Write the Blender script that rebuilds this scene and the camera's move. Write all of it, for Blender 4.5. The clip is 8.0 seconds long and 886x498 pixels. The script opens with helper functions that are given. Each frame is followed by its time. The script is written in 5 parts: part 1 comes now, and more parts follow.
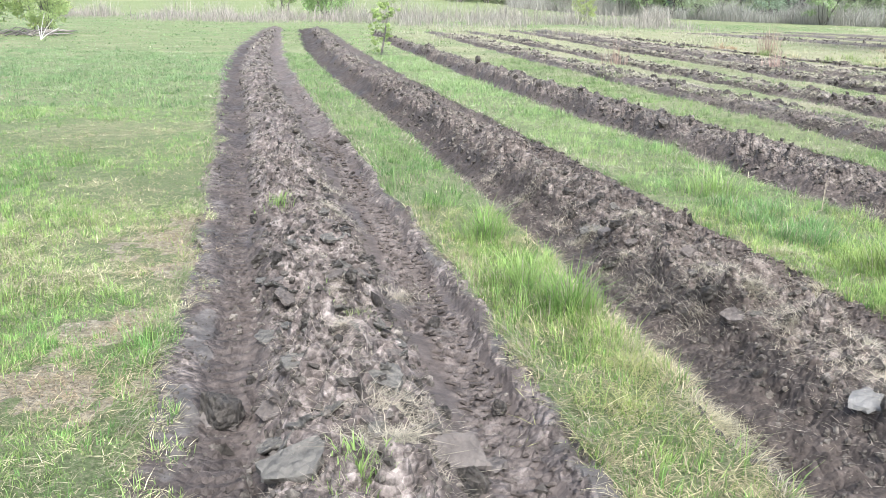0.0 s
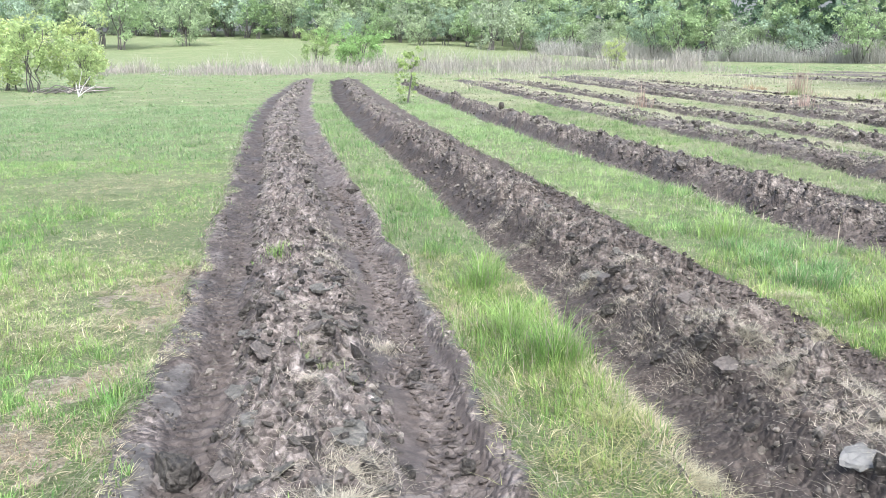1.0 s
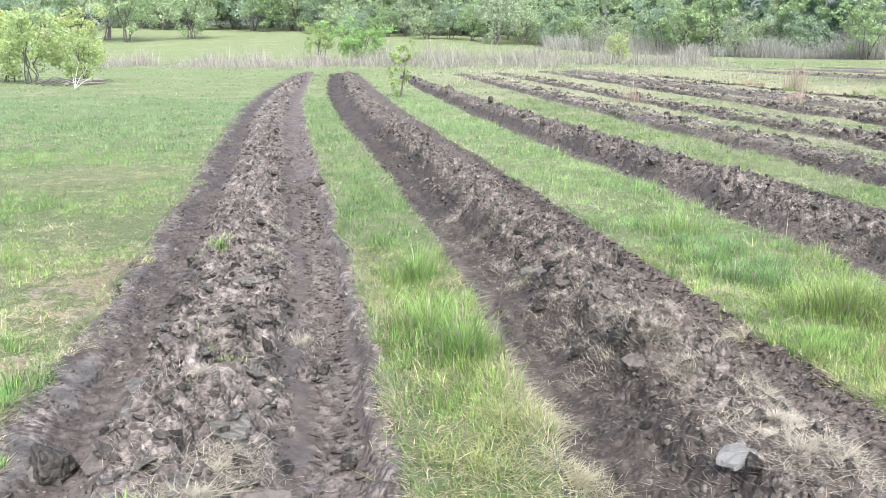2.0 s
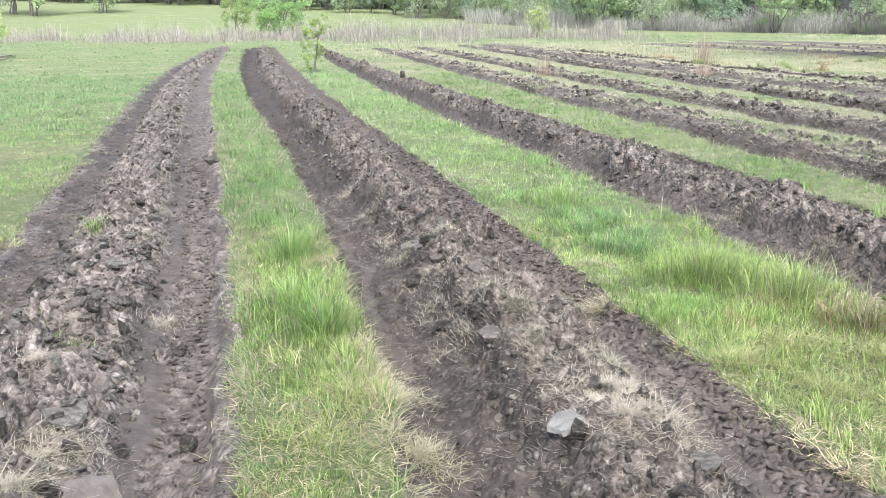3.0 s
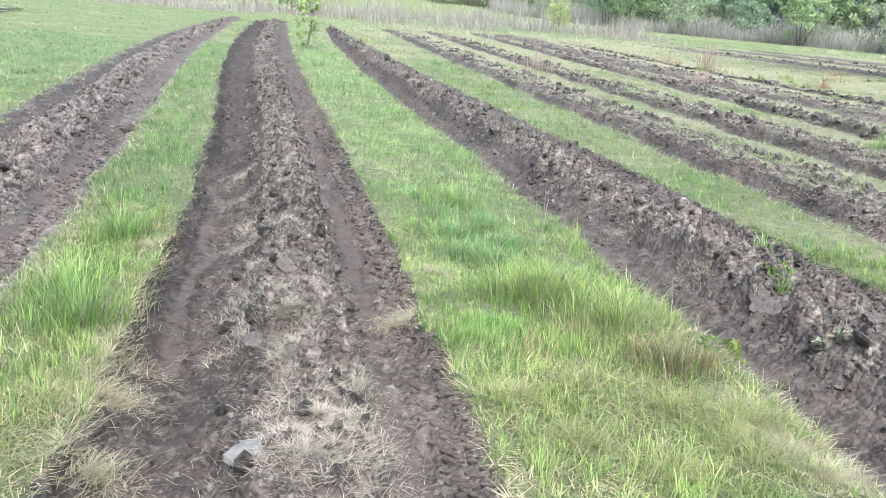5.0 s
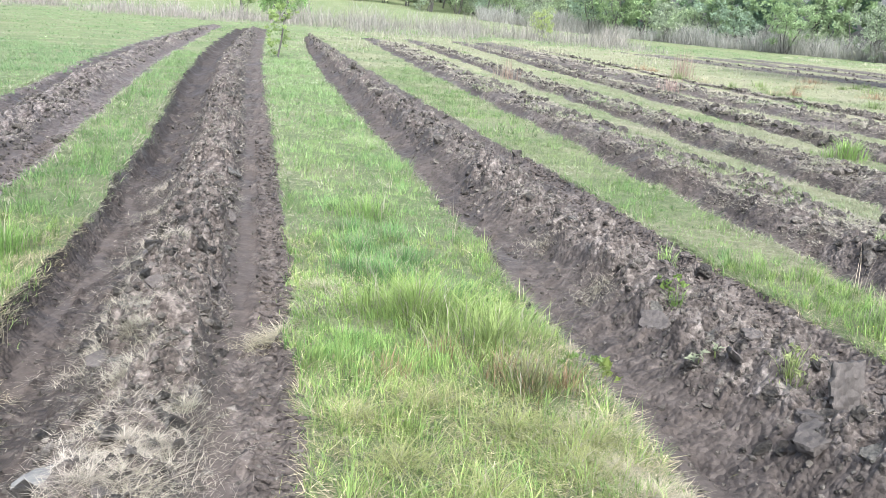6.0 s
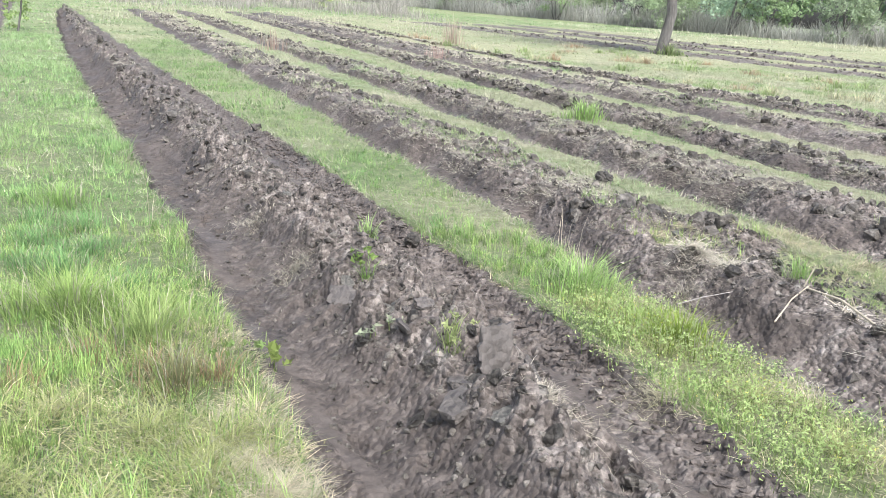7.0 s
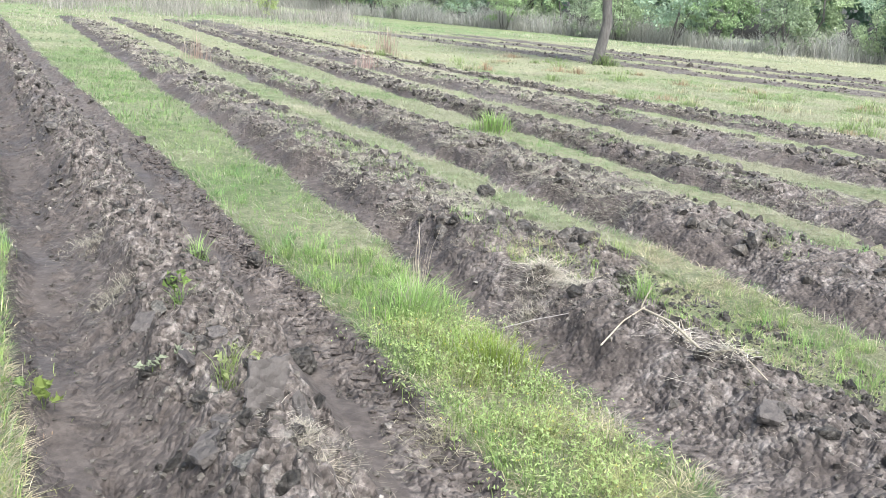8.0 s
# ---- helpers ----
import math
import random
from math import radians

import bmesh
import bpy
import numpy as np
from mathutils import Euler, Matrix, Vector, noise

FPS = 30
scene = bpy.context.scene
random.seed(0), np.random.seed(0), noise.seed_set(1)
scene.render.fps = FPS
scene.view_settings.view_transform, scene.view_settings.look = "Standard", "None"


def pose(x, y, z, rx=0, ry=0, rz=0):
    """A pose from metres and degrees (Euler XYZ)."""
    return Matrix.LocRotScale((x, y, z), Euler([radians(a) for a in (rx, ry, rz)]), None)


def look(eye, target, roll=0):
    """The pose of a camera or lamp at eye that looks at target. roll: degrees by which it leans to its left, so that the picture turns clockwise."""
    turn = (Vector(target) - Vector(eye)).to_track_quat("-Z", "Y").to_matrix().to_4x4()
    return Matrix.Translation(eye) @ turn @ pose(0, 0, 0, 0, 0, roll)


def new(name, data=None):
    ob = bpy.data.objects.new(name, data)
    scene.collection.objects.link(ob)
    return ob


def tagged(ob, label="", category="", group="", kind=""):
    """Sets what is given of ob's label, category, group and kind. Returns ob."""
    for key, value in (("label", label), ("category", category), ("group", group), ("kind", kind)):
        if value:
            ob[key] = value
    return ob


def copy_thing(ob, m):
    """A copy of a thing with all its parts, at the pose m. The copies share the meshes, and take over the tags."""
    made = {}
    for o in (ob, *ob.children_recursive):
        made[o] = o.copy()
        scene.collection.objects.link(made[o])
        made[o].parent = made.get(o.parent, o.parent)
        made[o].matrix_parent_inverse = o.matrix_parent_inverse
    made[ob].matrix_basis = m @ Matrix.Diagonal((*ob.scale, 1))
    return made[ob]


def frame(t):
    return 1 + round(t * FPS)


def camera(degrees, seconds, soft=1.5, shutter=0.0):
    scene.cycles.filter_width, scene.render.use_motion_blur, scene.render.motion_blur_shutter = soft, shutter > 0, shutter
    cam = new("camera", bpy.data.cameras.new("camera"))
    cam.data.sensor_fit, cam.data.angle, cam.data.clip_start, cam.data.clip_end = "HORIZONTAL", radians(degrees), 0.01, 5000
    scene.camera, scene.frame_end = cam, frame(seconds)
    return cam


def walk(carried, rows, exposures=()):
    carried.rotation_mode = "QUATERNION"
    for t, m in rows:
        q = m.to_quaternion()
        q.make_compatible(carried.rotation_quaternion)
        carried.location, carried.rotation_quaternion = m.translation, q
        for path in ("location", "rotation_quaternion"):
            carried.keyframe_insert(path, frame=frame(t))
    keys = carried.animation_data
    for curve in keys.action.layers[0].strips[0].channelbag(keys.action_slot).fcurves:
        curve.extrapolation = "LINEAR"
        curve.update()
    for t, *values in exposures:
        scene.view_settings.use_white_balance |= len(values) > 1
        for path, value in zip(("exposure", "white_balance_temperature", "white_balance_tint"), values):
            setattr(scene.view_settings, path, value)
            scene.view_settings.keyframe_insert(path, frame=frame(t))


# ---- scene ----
cam = camera(54.6, 8.0, 0.85)
PATH = [
    (0, (0.205, 0.379, 1.61), (0.185, 2.305, 1.072), 1.0),
    (0.5, (0.323, 0.38, 1.615), (0.272, 2.315, 1.11), 0.6),
    (1, (0.517, 0.53, 1.591), (0.407, 2.479, 1.157), -0.5),
    (1.2, (0.612, 0.592, 1.594), (0.507, 2.546, 1.178), -0.1),
    (2.3, (1.154, 0.599, 1.571), (1.016, 2.54, 1.11), -0.1),
    (2.5, (1.216, 0.59, 1.574), (1.076, 2.529, 1.104), 0.1),
    (3, (1.412, 0.605, 1.577), (1.447, 2.54, 1.074), -0.3),
    (3.5, (1.69, 0.758, 1.546), (1.833, 2.69, 1.049), 1.6),
    (4, (1.953, 0.811, 1.563), (2.128, 2.732, 1.034), 2.6),
    (4.2, (2.097, 0.81, 1.563), (2.219, 2.728, 1.009), 2.9),
    (5.3, (2.757, 1.099, 1.624), (2.752, 3.03, 1.104), 4.2),
    (5.5, (2.883, 1.136, 1.639), (2.884, 3.069, 1.124), 4.1),
    (6, (3.237, 1.13, 1.652), (3.251, 3.063, 1.137), 4.1),
    (6.1, (3.307, 1.133, 1.66), (3.335, 3.069, 1.16), 3.6),
    (6.5, (3.583, 1.125, 1.681), (3.806, 3.04, 1.151), 2.8),
    (7, (3.974, 1.26, 1.684), (4.436, 3.126, 1.134), 3.7),
    (7.3, (4.199, 1.34, 1.714), (4.69, 3.201, 1.17), 3.9),
    (7.5, (4.355, 1.358, 1.737), (4.877, 3.211, 1.197), 4.1),
    (8, (4.805, 1.306, 1.748), (5.362, 3.154, 1.223), 4.1),
]
walk(cam, [(t, look(eye, target, roll)) for t, eye, target, roll in PATH], [(0, 1.84, 5950, 10), (1, 1.84, 5850, 10), (2.5, 1.84, 6000, 11), (3, 1.84, 6000, 10), (3.5, 1.85, 5950, 8), (4, 1.85, 5950, 7), (5.5, 1.83, 5750, 8), (6.5, 1.86, 5950, 10), (8, 1.83, 5900, 8)])


# ---- light ----
SUN_HIGH, SUN_TURN = radians(54), radians(170)
world = bpy.data.worlds.new("overcast")
scene.world = world
world.use_nodes = True
wn = world.node_tree.nodes
sky = wn.new("ShaderNodeTexSky")
sky.sky_type = "NISHITA"
sky.sun_disc = False
sky.sun_elevation, sky.sun_rotation = SUN_HIGH, SUN_TURN
sky.dust_density, sky.air_density, sky.ozone_density = 6.0, 1.0, 0.6
haze = wn.new("ShaderNodeHueSaturation")
haze.inputs["Saturation"].default_value = 0.75
world.node_tree.links.new(sky.outputs[0], haze.inputs["Color"])
world.node_tree.links.new(haze.outputs[0], wn["Background"].inputs["Color"])
wn["Background"].inputs["Strength"].default_value = 0.125
sun = new("sun", bpy.data.lights.new("sun", "SUN"))
sun.data.energy, sun.data.angle, sun.data.color = 1.5, radians(20), (1.0, 0.96, 0.9)
sun.matrix_world = look((0, 0, 60), (60 * math.cos(SUN_HIGH) * -math.sin(SUN_TURN), 60 * math.cos(SUN_HIGH) * -math.cos(SUN_TURN), 60 - 60 * math.sin(SUN_HIGH)))


# ---- noise on arrays ----
def lattice(ix, iy, seed):
    h = (ix.astype(np.int64) * 374761393 + iy.astype(np.int64) * 668265263 + seed * 974634777) & 0xFFFFFFFF
    h = ((h ^ (h >> 13)) * 1274126177) & 0xFFFFFFFF
    h = ((h ^ (h >> 16)) * 2246822519) & 0xFFFFFFFF
    return ((h ^ (h >> 15)) & 0xFFFFFF) / float(0x1000000)


def grain(x, y, size, seed=0):
    """Smooth noise from -1 to 1 with lumps of about that size in metres."""
    x, y = np.asarray(x, float) / size + 1000.0, np.asarray(y, float) / size + 1000.0
    ix, iy = np.floor(x), np.floor(y)
    fx, fy = x - ix, y - iy
    fx, fy = fx * fx * fx * (fx * (fx * 6 - 15) + 10), fy * fy * fy * (fy * (fy * 6 - 15) + 10)
    a, b = lattice(ix, iy, seed), lattice(ix + 1, iy, seed)
    c, d = lattice(ix, iy + 1, seed), lattice(ix + 1, iy + 1, seed)
    return 2 * ((a + (b - a) * fx) * (1 - fy) + (c + (d - c) * fx) * fy) - 1


def rough(x, y, size, octaves, seed=0):
    total, weight = 0.0, 1.0
    for k in range(octaves):
        total = total + weight * grain(x + 7.3 * k, y - 3.1 * k, size / 2 ** k, seed + k)
        weight *= 0.55
    return total


def lumps(x, y, size, seed=0):
    """Rounded lumps, 0 in the cracks to 1 on the tops, and a random value for each lump."""
    x, y = np.asarray(x, float) / size + 500.0, np.asarray(y, float) / size + 500.0
    ix, iy = np.floor(x), np.floor(y)
    best, other, who = np.full(x.shape, 9.0), np.full(x.shape, 9.0), np.zeros(x.shape)
    for i in (-1, 0, 1):
        for j in (-1, 0, 1):
            px, py = ix + i, iy + j
            d = np.hypot(px + lattice(px, py, seed) - x, py + lattice(px, py, seed + 1) - y)
            r = lattice(px, py, seed + 2)
            near = d < best
            other = np.where(near, best, np.minimum(other, d))
            who, best = np.where(near, r, who), np.where(near, d, best)
    return np.clip((other - best) * 1.6, 0, 1), who


def mottle(x, y, size):
    """Blotches with no grain direction: noise laid three ways over itself."""
    total = 0.0
    for k, turn in enumerate((0.4, 1.3, 2.3)):
        c, d = math.cos(turn), math.sin(turn)
        total = total + grain(c * x + d * y, c * y - d * x, size, 900 + k) + 0.6 * grain(d * x - c * y, c * x + d * y, size * 0.31, 910 + k)
    return total / 2


def soften(t, w):
    return w * np.log1p(np.exp(np.clip(t / w, -40, 40)))


# ---- plan of the field ----
def land(x, y):
    """The lie of the land: level near the eye, a slow rise to the far end, a green hill beyond."""
    x, y = np.asarray(x, float), np.asarray(y, float)
    rise = 0.0125 * (soften(y - 16, 4) - soften(y - 110, 8))
    west = 1 / (1 + np.exp(np.clip((x - 0.12 * y + 4) / 5.0, -40, 40)))
    return rise + 0.07 * (soften(y - 78, 6) - soften(y - 170, 10)) * west


# each ploughed row: its two edges as (offset, slope, bend, far bend), its far end, its kind of section
ROWS = [
    ((0.794, -0.109, -0.186, 0.138), (2.045, -0.184, -0.088, 0.078), 52.0, "wheel"),
    ((3.36, -0.055, -0.235, 0.101), (4.15, -0.157, -0.087, 0.042), 50.0, "trench"),
    ((5.82, -0.109, -0.144, 0.074), (7.845, -0.069, -0.196, 0.034), 47.0, "trench"),
    ((7.88, -0.12, -0.075, 0.0), (9.738, -0.12, -0.086, 0.02), 48.0, "ridge"),
    ((10.072, -0.109, -0.08, 0.0), (12.2, -0.14, -0.08, 0.02), 50.0, "ridge"),
    ((12.398, -0.104, -0.071, 0.0), (14.0, -0.12, -0.065, 0.0), 52.0, "ridge"),
    ((15.9, -0.20, -0.06, 0.08), (18.1, -0.20, -0.06, 0.08), 54.0, "ridge"),
    ((18.8, -0.20, -0.06, 0.08), (24.5, -0.50, 0.0, 0.33), 50.0, "ridge"),
    ((42.0, -0.70, 0.0, 0.30), (45.5, -0.70, 0.0, 0.30), 54.0, "ridge"),
    ((47.2, -0.70, 0.0, 0.30), (50.6, -0.70, 0.0, 0.30), 56.0, "ridge"),
    ((52.4, -0.70, 0.0, 0.28), (56.0, -0.70, 0.0, 0.28), 58.0, "ridge"),
]
SECTION = {
    "wheel": ((0, 0.04, 0.085, 0.13, 0.19, 0.24, 0.29, 0.34, 0.45, 0.58, 0.66, 0.72, 0.80, 0.90, 0.935, 0.955, 0.98, 1.0),
              (0, -0.01, -0.025, -0.055, -0.075, -0.07, -0.01, 0.06, 0.11, 0.09, 0.03, -0.06, -0.10, -0.09, -0.065, -0.015, 0.0, 0.0)),
    "trench": ((0, 0.03, 0.08, 0.17, 0.23, 0.26, 0.32, 0.36, 0.43, 0.52, 0.62, 0.69, 0.73, 0.765, 0.84, 0.86, 0.94, 0.965, 1.0),
               (0, -0.09, -0.165, -0.185, -0.175, -0.135, -0.11, -0.03, 0.09, 0.14, 0.13, 0.075, -0.03, -0.075, -0.085, -0.06, -0.055, -0.005, 0.0)),
    "ridge": ((0, 0.03, 0.07, 0.20, 0.27, 0.34, 0.41, 0.50, 0.65, 0.80, 0.92, 1.0),
              (0, -0.13, -0.18, -0.18, -0.14, -0.03, 0.045, 0.075, 0.075, 0.055, 0.02, 0.0)),
}


def edge(line, y):
    return line[0] + line[1] * y + line[2] * np.sqrt(y * y + 49) + line[3] * soften(y - 24, 5)


def across(row, x, y):
    """How far across a row a place lies, from 0 at its west edge to 1 at its east edge; also the row's width."""
    west, east, end, kind = ROWS[row]
    wob = (0.048 if row < 3 else 0.09) * rough(x, y, 0.9, 5, 31 + 7 * row)
    a, b = edge(west, y), edge(east, y)
    q = (x + wob - a) / (b - a)
    if kind == "ridge" and row < 8:
        q = np.where(q > 0.3, 0.3 + (q - 0.3) / ((0.92 if row < 5 else 1.0) - (0.3 if row < 5 else 0.12) * np.clip((y - 9) / 14, 0, 1) + 0.4 * rough(x, y, 0.8, 4, 71 + row)).clip(0.12, 1.1), q)
    if row >= 8:
        q = (q - 0.1) / (0.75 + 0.35 * rough(x, y, 2.2, 3, 71 + row)).clip(0.05, 0.95)
    return np.where(y + 2.0 * grain(x, y, 1.5, 9) > end, -5.0, q), b - a


def sod(row, q, x, y):
    """Whether turned sod on a ridge has grass on it."""
    if ROWS[row][3] != "ridge":
        return np.zeros(np.shape(x), bool)
    far = np.clip((y - 4) / (9 if row > 3 else 12), 0, 1)
    bare = 0.35 if row >= 8 else (0.42 if row > 3 else 0.44) - (0.36 if row > 3 else 0.45) * far
    return (q > 0.45 - 0.25 * np.clip((y - 14) / 16, 0, 1)) & (rough(x, y, 0.8, 4, 171 + row) + 0.5 * (q - 0.6) > bare)


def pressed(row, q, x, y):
    """How far the soil is cut, wet and painted with furrow shade (low in a furrow), rubbed smooth by wheels, and
    smeared flush with the turf: each 0 to 1.
    """
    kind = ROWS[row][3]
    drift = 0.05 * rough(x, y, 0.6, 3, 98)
    # deeper places count more: moist soil plus the furrow's shade, put into colour
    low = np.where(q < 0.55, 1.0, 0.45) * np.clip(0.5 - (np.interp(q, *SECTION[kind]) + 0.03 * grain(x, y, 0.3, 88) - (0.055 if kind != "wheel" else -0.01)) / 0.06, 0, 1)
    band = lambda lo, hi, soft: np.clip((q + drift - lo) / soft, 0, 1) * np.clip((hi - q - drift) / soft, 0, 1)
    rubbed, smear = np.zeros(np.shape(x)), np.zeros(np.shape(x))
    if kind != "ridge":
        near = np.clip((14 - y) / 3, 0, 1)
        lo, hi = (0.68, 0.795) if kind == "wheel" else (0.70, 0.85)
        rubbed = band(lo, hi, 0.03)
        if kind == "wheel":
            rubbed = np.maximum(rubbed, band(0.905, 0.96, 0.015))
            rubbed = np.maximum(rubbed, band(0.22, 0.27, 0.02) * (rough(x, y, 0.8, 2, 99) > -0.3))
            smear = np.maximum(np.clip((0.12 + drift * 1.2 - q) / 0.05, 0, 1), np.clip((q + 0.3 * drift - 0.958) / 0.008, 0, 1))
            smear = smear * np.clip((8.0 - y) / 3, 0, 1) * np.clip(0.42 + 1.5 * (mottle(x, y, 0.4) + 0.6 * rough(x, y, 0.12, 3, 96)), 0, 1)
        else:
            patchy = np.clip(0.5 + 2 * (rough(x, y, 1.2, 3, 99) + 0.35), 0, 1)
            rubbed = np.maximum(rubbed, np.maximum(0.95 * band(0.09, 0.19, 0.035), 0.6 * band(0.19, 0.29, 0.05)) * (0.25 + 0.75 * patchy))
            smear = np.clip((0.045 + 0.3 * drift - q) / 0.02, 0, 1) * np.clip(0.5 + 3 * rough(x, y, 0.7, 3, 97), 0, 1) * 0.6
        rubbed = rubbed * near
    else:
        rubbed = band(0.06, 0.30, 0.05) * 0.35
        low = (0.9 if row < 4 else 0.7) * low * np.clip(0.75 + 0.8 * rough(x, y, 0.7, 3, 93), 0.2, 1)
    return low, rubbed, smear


def relief(x, y):
    """Height of the ground, and the number of the ploughed row there, -1 on the grass."""
    x, y = np.asarray(x, float), np.asarray(y, float)
    z = land(x, y) + 0.018 * rough(x, y, 1.1, 3, 5) + 0.006 * rough(x, y, 0.12, 2, 8)
    which = np.full(x.shape, -1)
    fade = np.clip(1.3 - np.maximum(y, 0) / 60, 0.35, 1) * np.where(x > 6 - 0.2 * y, np.clip(1.4 - y / 22, 0.75, 1), 1)
    bend_x, bend_y = 0.07 * rough(x, y, 0.16, 3, 3), 0.07 * rough(x, y, 0.16, 3, 6)
    big, who = lumps(x + bend_x, y + bend_y, 0.24, 11)
    mid, who_mid = lumps(x + 0.6 * bend_y, y + 0.6 * bend_x, 0.11, 21)
    fine, who_fine = lumps(x + 0.3 * bend_x, y - 0.3 * bend_y, 0.052, 41)
    churn = rough(x, y, 0.36, 5, 121)
    pits = np.minimum(rough(x, y, 0.24, 3, 126), 0.1)
    for row, (west, east, end, kind) in enumerate(ROWS):
        q, width = across(row, x, y)
        on = (q > 0) & (q < 1)
        if not on.any():
            continue
        s, h = SECTION[kind]
        form = np.interp(q, s, h)
        if kind == "ridge":
            form = form * (1 - 0.5 * np.clip((y - 12) / 14, 0, 1))
        top = np.clip((form - 0.01) / 0.06, 0, 1)
        flat = 1 - top
        coarse = 0.7 if kind == "ridge" else 1.0
        clod = (big * who * who * 0.15 + mid * who_mid ** 2 * 0.085 + fine * who_fine ** 2 * 0.022 + 0.075 * churn - 0.055) * top * coarse
        ruled = (0.009 if row == 2 else 0.017) * rough(x - edge(west, y), 0.08 * y, 0.13, 3, 131 + row) + 0.035 * pits
        clod = clod + (ruled + mid * who_mid ** 4 * 0.045 + fine * who_fine ** 6 * 0.02) * flat * np.where((q < 0.12) & (kind == "wheel"), 0.35, 1.0)
        lug = np.zeros(x.shape)
        if kind != "ridge":
            lo, hi = (0.785, 0.915) if kind == "wheel" else (0.86, 0.985)
            lane = np.clip((q - lo) / 0.025, 0, 1) * np.clip((hi - q) / 0.025, 0, 1)
            bar = np.tanh(2.5 * np.sin((y + 0.5 * np.abs(q - (lo + hi) / 2) * width) * 2 * math.pi / 0.092 + 1.2 * grain(x, y, 0.5, 77)))
            lug = lane * (0.012 * bar - 0.004) * (0.8 + 0.35 * grain(x, y, 0.7, 78))
            if kind == "wheel":
                lane = np.clip((q - 0.12) / 0.03, 0, 1) * np.clip((0.24 - q) / 0.03, 0, 1)
                lug = lug + lane * 0.008 * bar
            flat = flat * (1 - 0.6 * np.clip(lane, 0, 1))
        worn = pressed(row, q, x, y)[1]
        clod = clod * (1 - 0.88 * worn)
        sway = 0.035 * (1 - 0.6 * worn) * rough(x, y, 0.45, 2, 61 + row) * (0.4 + 0.6 * top)
        clod = clod * (1 - 0.8 * np.clip(np.abs(lug) / 0.008, 0, 1))
        z = np.where(on, land(x, y) + (form * (1 + 0.25 * grain(x, y, 1.3, 91 + row)) + clod * fade + lug + sway), z)
        which = np.where(on, row, which)
    return z, which


def graded(lo, a, b, hi, step, grow, grow_far, soft_until):
    """Grid lines, even from a to b and ever wider beyond."""
    lines = list(np.arange(a, b + step / 2, step))
    for sign, stop, growth in ((1, hi, grow), (-1, lo, grow)):
        at, d = (lines[-1], step) if sign > 0 else (lines[0], step)
        start = at
        while sign * at < sign * stop:
            d *= growth if abs(at - start) < soft_until else grow_far
            at += sign * d
            lines.append(at) if sign > 0 else lines.insert(0, at)
    return np.array(lines)


# ---- mesh helpers ----
def mesh_of(name, verts, faces_by_size, tint=None, smooth=False):
    """A mesh from arrays: verts (n, 3), and a list of integer arrays, each (m, corners)."""
    me = bpy.data.meshes.new(name)
    verts = np.ascontiguousarray(verts, dtype=np.float32)
    loops = np.concatenate([f.ravel() for f in faces_by_size]).astype(np.int32)
    sizes = np.concatenate([np.full(len(f), f.shape[1]) for f in faces_by_size]).astype(np.int32)
    starts = np.concatenate([[0], np.cumsum(sizes)[:-1]]).astype(np.int32)
    me.vertices.add(len(verts))
    me.vertices.foreach_set("co", verts.ravel())
    me.loops.add(len(loops))
    me.loops.foreach_set("vertex_index", loops)
    me.polygons.add(len(sizes))
    me.polygons.foreach_set("loop_start", starts)
    me.polygons.foreach_set("loop_total", sizes)
    me.polygons.foreach_set("use_smooth", np.full(len(sizes), smooth))
    me.update(calc_edges=True)
    if tint is not None:
        layer = me.attributes.new("tint", "FLOAT_COLOR", "POINT")
        col = np.ones((len(verts), 4), np.float32)
        col[:, :3] = tint
        layer.data.foreach_set("color", col.ravel())
    return me


def thing(name, data, material, label="", category="", group="", kind=""):
    ob = new(name, data)
    if data is not None and material is not None:
        data.materials.clear()
        data.materials.append(material)
    return tagged(ob, label, category, group, kind)


def part(name, data, material, parent, label=""):
    ob = thing(name, data, material, label)
    ob.parent = parent
    return ob


def blades(base, height, width, yaw, lean, tint, tip=1.15):
    """Grass blades of three faces each, bent over by lean (metres at the tip)."""
    n = len(base)
    ux, uy = np.cos(yaw), np.sin(yaw)
    lx, ly = -uy, ux
    verts = np.zeros((n, 5, 3), np.float32)
    half = width[:, None] / 2
    side = np.stack([ux, uy, np.zeros(n)], 1)
    over = np.stack([lx, ly, np.zeros(n)], 1)
    up = np.zeros((n, 3))
    up[:, 2] = 1
    verts[:, 0] = base - side * half
    verts[:, 1] = base + side * half
    mid = base + up * (height * 0.62)[:, None] + over * (lean * 0.35)[:, None]
    verts[:, 2] = mid + side * half * 0.8
    verts[:, 3] = mid - side * half * 0.8
    verts[:, 4] = base + up * height[:, None] + over * lean[:, None]
    k = np.arange(n)[:, None] * 5
    quads = k + np.array([[0, 1, 2, 3]])
    tris = k + np.array([[3, 2, 4]])
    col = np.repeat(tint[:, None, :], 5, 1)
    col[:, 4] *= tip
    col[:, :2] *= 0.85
    return verts.reshape(-1, 3), quads, tris, col.reshape(-1, 3)


def slips(base, height, width, yaw, lean, tint):
    """Far blades, one face each."""
    n = len(base)
    side = np.stack([np.cos(yaw), np.sin(yaw), np.zeros(n)], 1) * width[:, None] / 2
    tip = base + np.stack([-np.sin(yaw) * lean, np.cos(yaw) * lean, height], 1)
    verts = np.stack([base - side, base + side, tip], 1).reshape(-1, 3)
    return verts, np.zeros((0, 4), int), np.arange(3 * n).reshape(-1, 3), np.repeat(tint, 3, 0)


def grass_mesh(name, *args, **more):
    v, q, t, c = blades(*args, **more)
    return mesh_of(name, v, [q, t], c)


